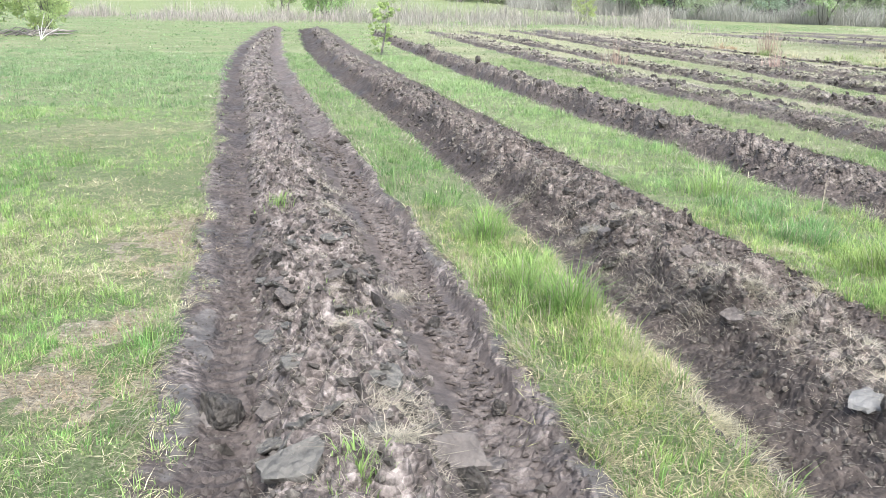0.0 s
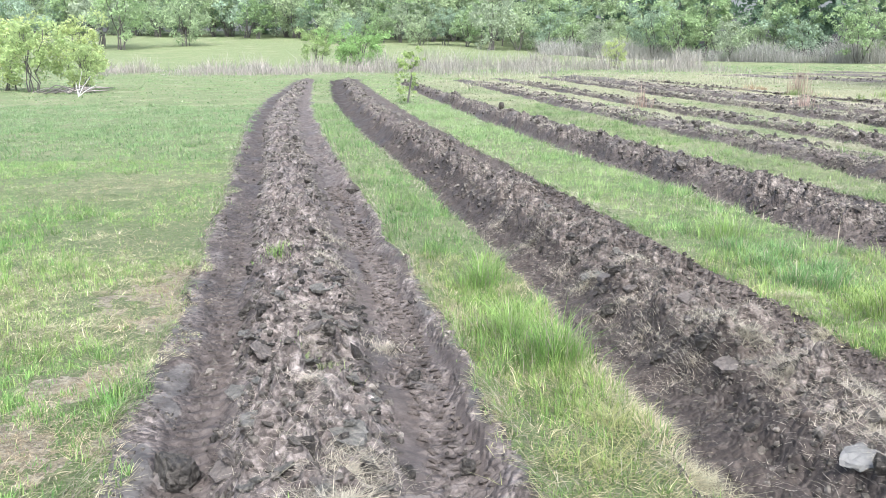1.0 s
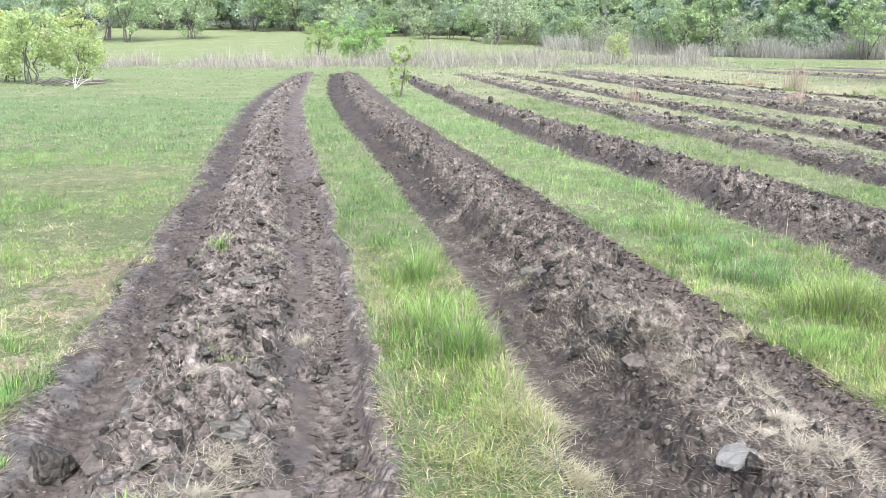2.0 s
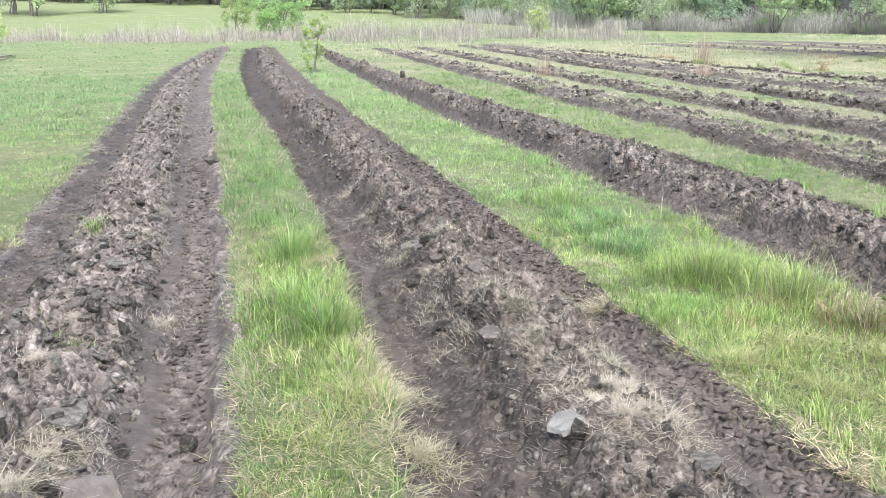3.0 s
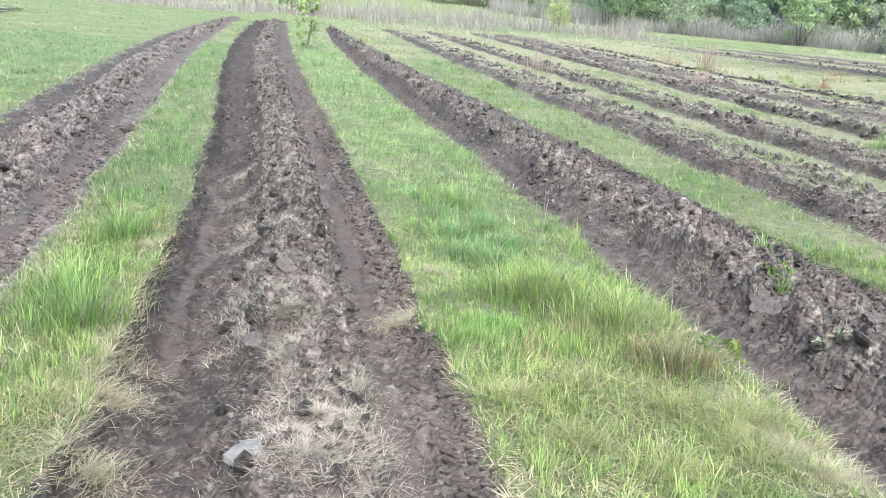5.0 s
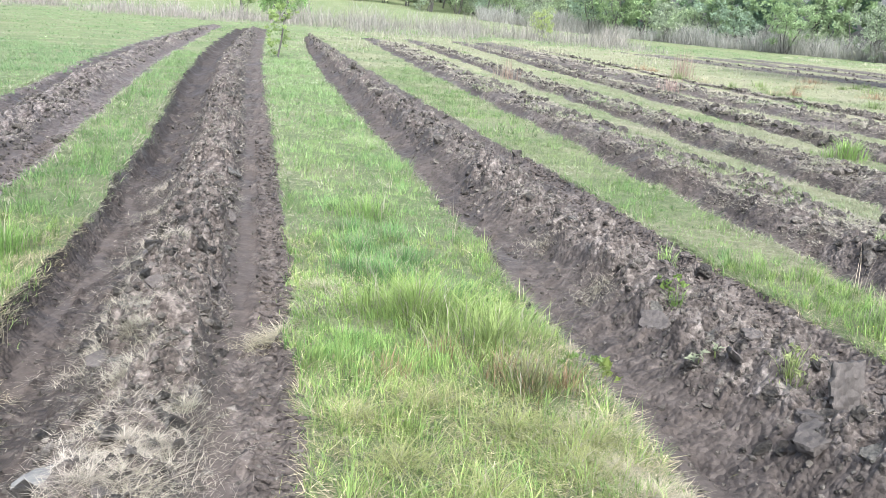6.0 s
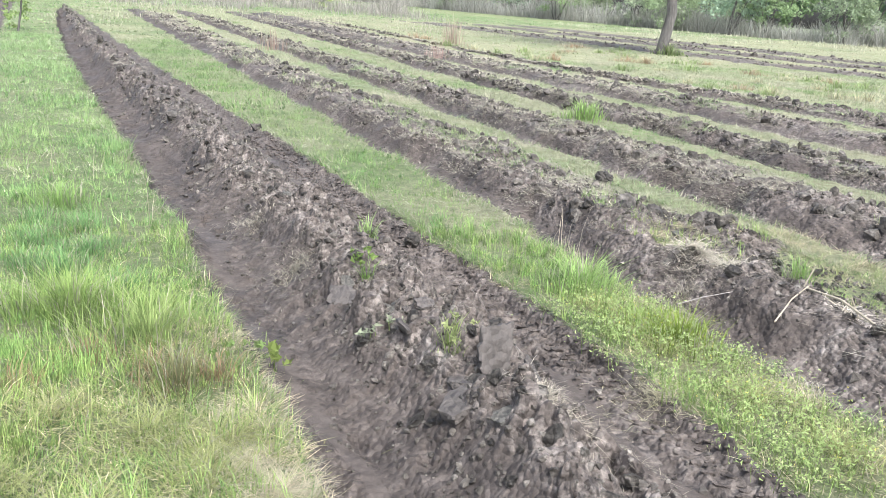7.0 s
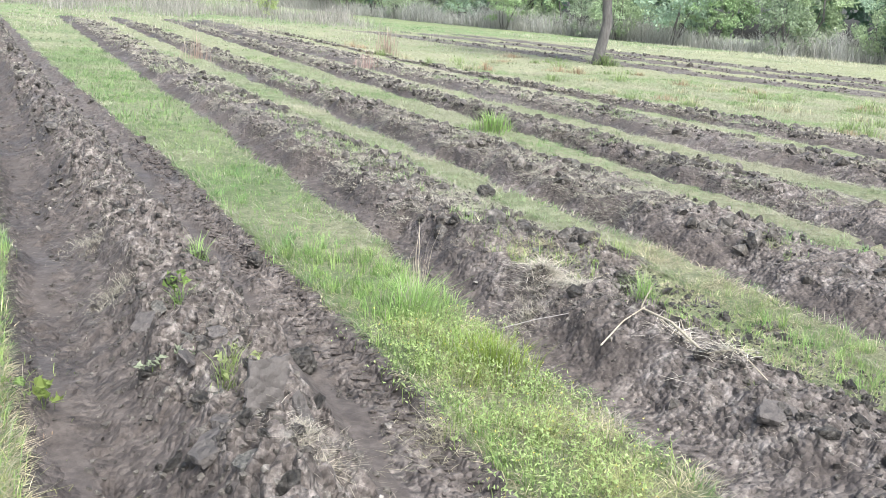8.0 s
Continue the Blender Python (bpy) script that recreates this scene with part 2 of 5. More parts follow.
# ---- materials ----
def material(name, roughness=0.9):
    m = bpy.data.materials.new(name)
    m.use_nodes = True
    nodes, links = m.node_tree.nodes, m.node_tree.links
    b = nodes["Principled BSDF"]
    b.inputs["Roughness"].default_value = roughness
    b.inputs["Specular IOR Level"].default_value = 0.25
    return m, nodes, links, b


def noise_node(nodes, links, where, scale, detail=4.0, rough_by=0.6):
    t = nodes.new("ShaderNodeTexNoise")
    t.inputs["Scale"].default_value, t.inputs["Detail"].default_value, t.inputs["Roughness"].default_value = scale, detail, rough_by
    links.new(where, t.inputs["Vector"])
    return t.outputs["Fac"]


def ramp(nodes, links, fac, *stops):
    r = nodes.new("ShaderNodeValToRGB")
    while len(r.color_ramp.elements) < len(stops):
        r.color_ramp.elements.new(0.5)
    for e, (at, col) in zip(r.color_ramp.elements, stops):
        e.position, e.color = at, (*col, 1)
    links.new(fac, r.inputs["Fac"])
    return r.outputs["Color"]


def blend(nodes, links, fac, a, b, how="MIX"):
    n = nodes.new("ShaderNodeMix")
    n.data_type, n.blend_type = "RGBA", how
    for value, socket in ((fac, n.inputs[0]), (a, n.inputs[6]), (b, n.inputs[7])):
        if isinstance(value, (int, float)):
            socket.default_value = value
        elif isinstance(value, tuple):
            socket.default_value = (*value, 1)
        else:
            links.new(value, socket)
    return n.outputs[2]


def bump(nodes, links, b, height, distance, strength=1.0):
    n = nodes.new("ShaderNodeBump")
    n.inputs["Distance"].default_value, n.inputs["Strength"].default_value = distance, strength
    links.new(height, n.inputs["Height"])
    links.new(n.outputs["Normal"], b.inputs["Normal"])


def soil_material(name, wet, dry, pale, share=0.5, depth=0.05, unit=1.0, crumbly=0.7, dusty=0.75, many=False):
    m, nodes, links, b = material(name, 0.85)
    where = nodes.new("ShaderNodeTexCoord").outputs["Object"]
    wide = noise_node(nodes, links, where, 1.1 * unit, 5, 0.65)
    near = noise_node(nodes, links, where, 11 * unit, 6, 0.7)
    dust = noise_node(nodes, links, where, 55 * unit, 5, 0.75)
    crumb = nodes.new("ShaderNodeTexVoronoi")
    crumb.inputs["Scale"].default_value = 26 * unit
    links.new(where, crumb.inputs["Vector"])
    base = ramp(nodes, links, wide, (0.36, wet), (0.64, dry))
    # half-dark end falls in the bump's pits: crevice shade painted into the colour
    crumbs_and_shade = ramp(nodes, links, near, (0.36, tuple(c * 0.5 for c in wet)), (0.50, tuple((p + q) / 2 for p, q in zip(wet, dry))), (0.66, pale))
    col = blend(nodes, links, share, base, crumbs_and_shade)
    tone = ramp(nodes, links, crumb.outputs["Color"], (0.2, (0.72, 0.71, 0.70)), (0.8, (1.28, 1.275, 1.27)))
    col = blend(nodes, links, crumbly, col, tone, "MULTIPLY")
    col = blend(nodes, links, dusty, col, ramp(nodes, links, dust, (0.34, (0.66, 0.65, 0.64)), (0.66, (1.32, 1.31, 1.30))), "MULTIPLY")
    if many:
        each = nodes.new("ShaderNodeNewGeometry").outputs["Random Per Island"]
        col = blend(nodes, links, 1.0, col, ramp(nodes, links, each, (0.0, (0.6, 0.59, 0.58)), (0.6, (1.0, 1.0, 1.0)), (0.85, (1.2, 1.19, 1.18)), (1.0, (1.5, 1.49, 1.47))), "MULTIPLY")
    links.new(col, b.inputs["Base Color"])
    gloss = nodes.new("ShaderNodeMapRange")
    gloss.inputs["From Min"].default_value, gloss.inputs["From Max"].default_value = 0.35, 0.6
    gloss.inputs["To Min"].default_value, gloss.inputs["To Max"].default_value = 0.5, 0.95
    links.new(wide, gloss.inputs["Value"])
    links.new(gloss.outputs["Result"], b.inputs["Roughness"])
    both = nodes.new("ShaderNodeMath")
    both.operation = "ADD"
    links.new(near, both.inputs[0])
    calm = nodes.new("ShaderNodeMath")
    calm.operation = "MULTIPLY"
    calm.inputs[1].default_value = 0.55
    links.new(dust, calm.inputs[0])
    links.new(calm.outputs[0], both.inputs[1])
    less = nodes.new("ShaderNodeMath")
    less.operation = "SUBTRACT"
    links.new(both.outputs[0], less.inputs[0])
    links.new(crumb.outputs["Distance"], less.inputs[1])
    bump(nodes, links, b, less.outputs[0], depth, 1.0)
    return m


def field_soil(name, gain, cut, hue=(1.0, 1.0, 1.0)):
    """Ploughed soil: loose on the ridges, cut wet and painted shade-dark in the furrows, rubbed smooth by wheels,
    smeared grey at the turf's edge.
    """
    m, nodes, links, b = material(name, 0.85)
    where = nodes.new("ShaderNodeTexCoord").outputs["Object"]
    wide, near, dust = (noise_node(nodes, links, where, *a) for a in ((1.1, 5, 0.65), (11, 6, 0.7), (55, 5, 0.75)))
    crumb = nodes.new("ShaderNodeTexVoronoi")
    crumb.inputs["Scale"].default_value = 30
    links.new(where, crumb.inputs["Vector"])
    tone = ramp(nodes, links, crumb.outputs["Color"], (0.2, (0.72, 0.71, 0.70)), (0.8, (1.28, 1.275, 1.27)))
    specks = ramp(nodes, links, dust, (0.34, (0.66, 0.65, 0.64)), (0.66, (1.32, 1.31, 1.30)))

    def calc(how, a, c):
        n = nodes.new("ShaderNodeMath")
        n.operation = how
        for value, socket in ((a, n.inputs[0]), (c, n.inputs[1])):
            if isinstance(value, (int, float)):
                socket.default_value = value
            else:
                links.new(value, socket)
        return n.outputs[0]

    def state(wet, dry, pale, share, crumbly, dusty, gain=gain):
        wet, dry, pale = (tuple(gain * c * h for c, h in zip(k, hue)) for k in (wet, dry, pale))
        base = ramp(nodes, links, wide, (0.36, wet), (0.64, dry))
        # lows of the bump noise are painted darker, as shade between clods
        crumbs_and_shade = ramp(nodes, links, near, (0.36, tuple(c * 0.5 for c in wet)), (0.50, tuple((p + q) / 2 for p, q in zip(wet, dry))), (0.66, pale))
        col = blend(nodes, links, share, base, crumbs_and_shade)
        col = blend(nodes, links, crumbly, col, tone, "MULTIPLY")
        return blend(nodes, links, dusty, col, specks, "MULTIPLY")

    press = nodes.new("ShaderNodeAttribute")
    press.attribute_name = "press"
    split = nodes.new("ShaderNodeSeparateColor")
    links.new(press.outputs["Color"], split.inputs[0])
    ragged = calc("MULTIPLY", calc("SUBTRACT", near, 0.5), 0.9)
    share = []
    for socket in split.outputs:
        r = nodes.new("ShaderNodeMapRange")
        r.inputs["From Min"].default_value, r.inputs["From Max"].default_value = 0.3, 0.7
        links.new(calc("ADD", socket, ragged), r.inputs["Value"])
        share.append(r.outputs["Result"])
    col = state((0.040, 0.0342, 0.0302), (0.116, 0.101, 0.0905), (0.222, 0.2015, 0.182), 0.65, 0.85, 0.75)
    # furrow bottoms: wet soil, with the shade of the furrow painted in
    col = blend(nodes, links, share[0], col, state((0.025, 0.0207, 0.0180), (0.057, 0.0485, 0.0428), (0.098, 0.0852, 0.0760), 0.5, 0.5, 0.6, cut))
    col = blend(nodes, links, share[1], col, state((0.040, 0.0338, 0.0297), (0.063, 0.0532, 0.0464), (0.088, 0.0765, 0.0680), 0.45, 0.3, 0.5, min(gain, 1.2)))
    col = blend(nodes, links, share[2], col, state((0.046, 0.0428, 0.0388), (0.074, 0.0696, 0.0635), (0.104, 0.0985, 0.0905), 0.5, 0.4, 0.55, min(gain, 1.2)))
    links.new(col, b.inputs["Base Color"])
    gloss = nodes.new("ShaderNodeMapRange")
    gloss.inputs["From Min"].default_value, gloss.inputs["From Max"].default_value = 0.35, 0.6
    gloss.inputs["To Min"].default_value, gloss.inputs["To Max"].default_value = 0.5, 0.95
    links.new(wide, gloss.inputs["Value"])
    links.new(gloss.outputs["Result"], b.inputs["Roughness"])
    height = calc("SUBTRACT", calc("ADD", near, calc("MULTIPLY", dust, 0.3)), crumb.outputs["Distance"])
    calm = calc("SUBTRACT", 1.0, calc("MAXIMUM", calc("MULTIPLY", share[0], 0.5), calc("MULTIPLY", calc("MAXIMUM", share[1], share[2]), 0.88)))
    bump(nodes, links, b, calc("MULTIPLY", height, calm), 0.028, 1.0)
    return m


def turf_material():
    m, nodes, links, b = material("turf", 0.95)
    where = nodes.new("ShaderNodeTexCoord").outputs["Object"]
    patch = noise_node(nodes, links, where, 0.55, 5, 0.6)
    tuft = noise_node(nodes, links, where, 9, 5, 0.7)
    blade = noise_node(nodes, links, where, 70, 6, 0.85)
    green = ramp(nodes, links, tuft, (0.3, (0.08, 0.112, 0.048)), (0.7, (0.15, 0.195, 0.09)))
    straw = ramp(nodes, links, tuft, (0.3, (0.17, 0.165, 0.105)), (0.7, (0.29, 0.285, 0.195)))
    far = ramp(nodes, links, patch, (0.48, (0, 0, 0)), (0.74, (0.7, 0.7, 0.7)))
    dry = nodes.new("ShaderNodeAttribute")
    dry.attribute_name = "dryness"
    far = blend(nodes, links, dry.outputs["Fac"], far, ramp(nodes, links, tuft, (0.3, (0.45, 0.45, 0.45)), (0.6, (1, 1, 1))))
    col = blend(nodes, links, far, green, straw)
    litter = ramp(nodes, links, noise_node(nodes, links, where, 38, 6, 0.8), (0.50, (0, 0, 0)), (0.60, (0.75, 0.75, 0.75)))
    col = blend(nodes, links, litter, col, straw)
    col = blend(nodes, links, 0.8, col, ramp(nodes, links, blade, (0.36, (0.35, 0.35, 0.32)), (0.64, (1.5, 1.5, 1.4))), "MULTIPLY")
    links.new(col, b.inputs["Base Color"])
    bump(nodes, links, b, blade, 0.03, 1.0)
    return m


def leaf_material(name, through_light=0.35):
    """Blades and leaves, coloured by the tint that each carries."""
    m, nodes, links, b = material(name, 0.6)
    tint = nodes.new("ShaderNodeAttribute")
    tint.attribute_name = "tint"
    rand = nodes.new("ShaderNodeObjectInfo").outputs["Random"]
    col = blend(nodes, links, 1.0, tint.outputs["Color"], ramp(nodes, links, rand, (0.0, (0.85, 0.88, 0.86)), (1.0, (1.12, 1.1, 1.16))), "MULTIPLY")
    links.new(col, b.inputs["Base Color"])
    b.inputs["Specular IOR Level"].default_value = 0.1
    glow = nodes.new("ShaderNodeBsdfTranslucent")
    links.new(col, glow.inputs["Color"])
    mix = nodes.new("ShaderNodeMixShader")
    mix.inputs["Fac"].default_value = through_light
    links.new(b.outputs[0], mix.inputs[1])
    links.new(glow.outputs[0], mix.inputs[2])
    links.new(mix.outputs[0], nodes["Material Output"].inputs["Surface"])
    return m


def bark_material(name, dark, light):
    m, nodes, links, b = material(name, 0.9)
    where = nodes.new("ShaderNodeTexCoord").outputs["Object"]
    stretch = nodes.new("ShaderNodeMapping")
    stretch.inputs["Scale"].default_value = (1, 1, 0.2)
    links.new(where, stretch.inputs["Vector"])
    n = noise_node(nodes, links, stretch.outputs[0], 12, 6, 0.7)
    links.new(ramp(nodes, links, n, (0.3, dark), (0.7, light)), b.inputs["Base Color"])
    bump(nodes, links, b, n, 0.03)
    return m


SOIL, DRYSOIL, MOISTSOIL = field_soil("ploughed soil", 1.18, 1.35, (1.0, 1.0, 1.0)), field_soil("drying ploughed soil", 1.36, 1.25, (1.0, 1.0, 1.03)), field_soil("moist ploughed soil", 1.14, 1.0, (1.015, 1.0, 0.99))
RUT = soil_material("pressed wet soil", (0.048, 0.0405, 0.0355), (0.098, 0.0845, 0.0752), (0.155, 0.136, 0.122), 0.5, 0.025, 1.0, 0.5)
CLOD = soil_material("clod", (0.034, 0.0307, 0.0265), (0.092, 0.0842, 0.0735), (0.24, 0.225, 0.20), 0.55, 0.012, 1.0, 0.4, many=True)
LUMP = soil_material("single clod", (0.055, 0.05, 0.0432), (0.10, 0.0915, 0.08), (0.20, 0.187, 0.167), 0.55, 0.2, 0.06, 0.4)
PALE = soil_material("bleached clay", (0.14, 0.139, 0.13), (0.175, 0.174, 0.165), (0.205, 0.203, 0.193), 0.15, 0.012, 0.12, 0.06, 0.15)
SLAB = soil_material("smooth pale clod", (0.105, 0.101, 0.09), (0.14, 0.135, 0.121), (0.175, 0.169, 0.153), 0.35, 0.03, 0.12, 0.15, 0.35)
BIG = soil_material("large clod", (0.075, 0.068, 0.059), (0.115, 0.106, 0.093), (0.16, 0.149, 0.131), 0.4, 0.1, 0.12, 0.3)
TURF = turf_material()
THATCH = soil_material("bare thatch", (0.18, 0.16, 0.115), (0.31, 0.28, 0.21), (0.46, 0.43, 0.34), 0.6, 0.03, 2.5, 0.5)
GRASS = leaf_material("grass", 0.4)
LEAF = leaf_material("leaf", 0.5)
BARK = bark_material("bark", (0.062, 0.057, 0.053), (0.15, 0.142, 0.132))
DEADWOOD = bark_material("dead wood", (0.15, 0.138, 0.125), (0.32, 0.295, 0.27))
DARKSLAB = soil_material("dark slab", (0.085, 0.0752, 0.068), (0.118, 0.106, 0.097), (0.15, 0.137, 0.126), 0.35, 0.015, 0.12, 0.1, 0.3)
WETSLAB = soil_material("damp smooth slab", (0.068, 0.0605, 0.0545), (0.094, 0.0845, 0.077), (0.12, 0.109, 0.10), 0.35, 0.015, 0.12, 0.1, 0.25)
PALEWOOD = bark_material("bleached wood", (0.42, 0.41, 0.40), (0.62, 0.61, 0.59))
CANE = bark_material("dry cane", (0.22, 0.195, 0.14), (0.40, 0.36, 0.275))

# ---- ground and ploughed rows ----
# withered patches of the turf: place and reach
BARE = ((-1.52, 3.76, 0.30), (-1.63, 6.33, 0.36), (-1.53, 5.5, 0.26), (-2.25, 8.1, 0.5), (-4.1, 11.1, 1.0), (-2.0, 3.3, 0.3), (-1.5, 4.5, 0.18), (-6.5, 9.0, 0.8))


def withering(x, y):
    """How withered the turf is, 0 to 1."""
    spoilt = np.zeros(np.shape(x))
    for px, py, reach in BARE:
        spoilt = np.maximum(spoilt, np.exp(-((x - px) ** 2 + (y - py) ** 2) / reach ** 2 * (0.7 + 0.6 * grain(x, y, 0.25, 202))))
    return spoilt


gx = graded(-450, -1.5, 6.6, 450, 0.019, 1.03, 1.12, 32)
gy = graded(-350, 2.75, 6.6, 600, 0.016, 1.018, 1.09, 50)
gy = gy[(gy >= 2.75) | (np.arange(len(gy)) % 8 == 0)]
mx, my = np.meshgrid(gx, gy)
mz, mrow = relief(mx, my)
nx, ny = len(gx), len(gy)
ids = np.arange(nx * ny).reshape(ny, nx)
quads = np.stack([ids[:-1, :-1], ids[:-1, 1:], ids[1:, 1:], ids[1:, :-1]], -1).reshape(-1, 4)
flat_row = mrow.ravel()
corner = flat_row[quads]
owner = np.where((corner >= 0).sum(1) >= 2, corner.max(1), -1)
places = np.stack([mx.ravel(), my.ravel(), mz.ravel()], 1)


def cut_out(name, chosen, smooth=True):
    f = quads[chosen]
    used, inverse = np.unique(f.ravel(), return_inverse=True)
    return mesh_of(name, places[used], [inverse.reshape(-1, 4)], smooth=smooth)


turf = thing("ground", cut_out("ground", owner < 0), TURF, "uneven meadow ground under short green and straw-coloured grass", "ground", kind="structure")
spot = np.empty(len(turf.data.vertices) * 3, np.float32)
turf.data.vertices.foreach_get("co", spot)
spot = spot.reshape(-1, 3).astype(float)
old_sward = sum(0.3 * np.clip((spot[:, 0] - edge(ROWS[k][1], spot[:, 1])) / 0.3, 0, 1) for k in (2, 3, 4)) * np.clip((62 - spot[:, 1]) / 8, 0, 1)
turf.data.attributes.new("dryness", "FLOAT", "POINT").data.foreach_set("value", np.clip(old_sward + -0.15 * (old_sward > 0.6) + 0.5 * rough(spot[:, 0], spot[:, 1], 1.6, 4, 208) * (old_sward > 0), 0, 1).astype(np.float32))
turf.data.materials.append(THATCH)
middles = places[quads[owner < 0]].mean(1)
turf.data.polygons.foreach_set("material_index", (withering(middles[:, 0], middles[:, 1]) + 0.35 * rough(middles[:, 0], middles[:, 1], 0.16, 3, 204) - 9.0 * ((middles[:, 0] > -1.0) | (middles[:, 1] > 7.2)) > 0.55).astype(np.int32))
ROW_LABEL = {
    "wheel": "ploughed row of dark clods between two muddy tractor wheel ruts",
    "trench": "ploughed row with a deep dark furrow, cloddy ridge and tyre track",
    "ridge": "ploughed row of turned sod and clods beside an open furrow",
}
row_objects = []
for row, (west, east, end, kind) in enumerate(ROWS):
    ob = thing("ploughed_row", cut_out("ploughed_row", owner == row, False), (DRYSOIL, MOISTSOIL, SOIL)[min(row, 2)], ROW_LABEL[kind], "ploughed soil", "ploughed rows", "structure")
    row_objects.append(ob)
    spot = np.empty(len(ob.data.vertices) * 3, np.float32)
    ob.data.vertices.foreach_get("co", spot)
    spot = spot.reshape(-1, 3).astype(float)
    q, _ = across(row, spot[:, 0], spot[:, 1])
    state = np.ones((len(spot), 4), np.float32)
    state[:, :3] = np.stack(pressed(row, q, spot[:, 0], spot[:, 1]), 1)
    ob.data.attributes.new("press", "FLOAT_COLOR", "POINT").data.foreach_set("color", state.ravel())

# ---- grass ----
rng = np.random.default_rng(7)
GREEN, LIME, STRAW = np.array((0.100, 0.198, 0.066)), np.array((0.220, 0.302, 0.108)), np.array((0.455, 0.43, 0.315))


def row_gap(x, y):
    """Which strip of grass a place lies on (0 west of the first row, 1 after it...), and how near the next furrow is."""
    strip, gap = np.zeros(x.shape, int), np.full(x.shape, 9.0)
    soil = np.zeros(x.shape, bool)
    for row in range(len(ROWS)):
        q, w = across(row, x, y)
        live = q > -4
        strip = np.where(live & (q >= 1), row + 1, strip)
        gap = np.where(live, np.minimum(gap, np.minimum(np.abs(q) * w, np.abs(q - 1) * w)), gap)
        fringe = 0.05 * np.abs(grain(x * 7.1, y * 6.3, 0.09, 66)) / w
        held = (q < 0.11) & (rough(x, y, 0.35, 4, 67) > 0.1 + 6 * q) if row == 0 else sod(row, q, x, y)
        soil |= (q > fringe) & (q < 1.0 - fringe) & ~held
    return strip, gap, soil


def sow(x0, x1, y0, y1, per_m2):
    n = int((x1 - x0) * (y1 - y0) * per_m2)
    return rng.uniform(x0, x1, n), rng.uniform(y0, y1, n)


zones = {}
for x0, x1, y0, y1, per, each, radius, wide, segs in (
        (-4.2, 9.5, 2.6, 7.5, 240, 17, 0.034, 0.0030, 0.85),
        (-3.0, -0.8, 2.6, 7.5, 420, 17, 0.05, 0.0050, 0.6),
        (-0.2, 4.3, 2.6, 6.5, 330, 17, 0.05, 0.0050, 0.6),
        (-9.0, 15.0, 7.5, 14.0, 160, 12, 0.05, 0.006, 0.85),
        (-16.0, 27.0, 14.0, 28.0, 60, 11, 0.11, 0.0115, 1.0),
        (-42.0, 60.0, 28.0, 75.0, 4.5, 7, 0.30, 0.06, 0.6),
        (-9.0, -4.2, 1.0, 7.5, 25, 12, 0.06, 0.010, 1.0),
        (9.5, 20.0, 1.0, 7.5, 25, 12, 0.06, 0.010, 1.0),
        (-14.0, 20.0, -8.0, 2.6, 6, 10, 0.10, 0.02, 1.0)):
    cx, cy = sow(x0, x1, y0, y1, per)
    k = len(cx)
    patch, fleck, lush = rough(cx, cy, 1.4, 3, 201), grain(cx, cy, 0.25, 202), np.clip(0.5 + 0.9 * rough(cx, cy, 0.45, 3, 203), 0, 1)
    bare = withering(cx, cy)
    grow = np.exp(rng.normal(0, 0.36, k)).clip(0.35, 2.0) * (0.65 + 0.7 * lush) * (1 - 0.35 * bare)
    hue = np.clip(rng.normal(0.5, 0.28, k) + 0.25 * patch, 0, 1)
    thirst = rng.normal(0, 0.24, k) + 0.27 + 0.45 * patch + 0.3 * fleck + 1.4 * bare
    tone = np.exp(rng.normal(0.06, 0.2, k))
    pick = np.repeat(np.arange(k), each)
    n = len(pick)
    a, d = rng.uniform(0, 6.283, n), radius * np.abs(rng.normal(0, 0.8, n))
    x, y = cx[pick] + d * np.cos(a), cy[pick] + d * np.sin(a)
    strip, gap, soil = row_gap(x, y)
    m = ~soil
    x, y, strip, gap, pick, a, n = x[m], y[m], strip[m], gap[m], pick[m], a[m], int(m.sum())
    z, _ = relief(x, y)
    dry = thirst[pick] + 0.5 * np.clip(1.1 - gap / 0.22, 0, 1) + np.where(strip >= 4, 0.3, np.where(strip == 2, 0.02, np.where(strip == 0, -0.02, 0.0)))
    is_dry = rng.random(n) < np.clip(dry, 0.06, 0.92)
    tall = np.choose(np.minimum(strip, 4), (0.055, 0.074, 0.068, 0.062, 0.05))
    height = tall * grow[pick] * rng.uniform(0.4, 1.3, n) * segs
    mixer = np.clip(hue[pick] + rng.normal(0, 0.12, n) + np.where((strip == 2) | (strip == 3), 0.2, 0.0), 0, 1)[:, None]
    tint = GREEN * (1 - mixer) + LIME * mixer
    withered = bare[pick][:, None]
    tint = np.where(is_dry[:, None], (STRAW * (1 - withered) + np.array((0.36, 0.29, 0.22)) * withered) * rng.uniform(0.4, 1.05, (n, 1)), tint) * tone[pick][:, None] * (rng.uniform(0.55, 1.5, (n, 1)) if wide < 0.005 else rng.uniform(0.75, 1.25, (n, 1)))
    rank = np.clip(0.42 + 0.8 * rough(x, y, 1.7, 4, 209), 0, 1)[:, None]
    sward = np.array((0.185, 0.255, 0.115)) * rank + np.array((0.35, 0.325, 0.25)) * (1 - rank)
    far = np.where(strip >= 4, 0.85 * np.clip((y - 2) / 9, 0, 1), np.where(strip == 3, 0.75, 0.6) * np.clip((y - 6) / 16, 0, 1))[:, None]
    tint = tint * (1 - far) + np.where((strip >= 3)[:, None], sward, np.where((strip == 0)[:, None], np.array((0.235, 0.32, 0.18)), np.array((0.225, 0.31, 0.152)))) * far * rng.uniform(0.75, 1.25, (n, 1))
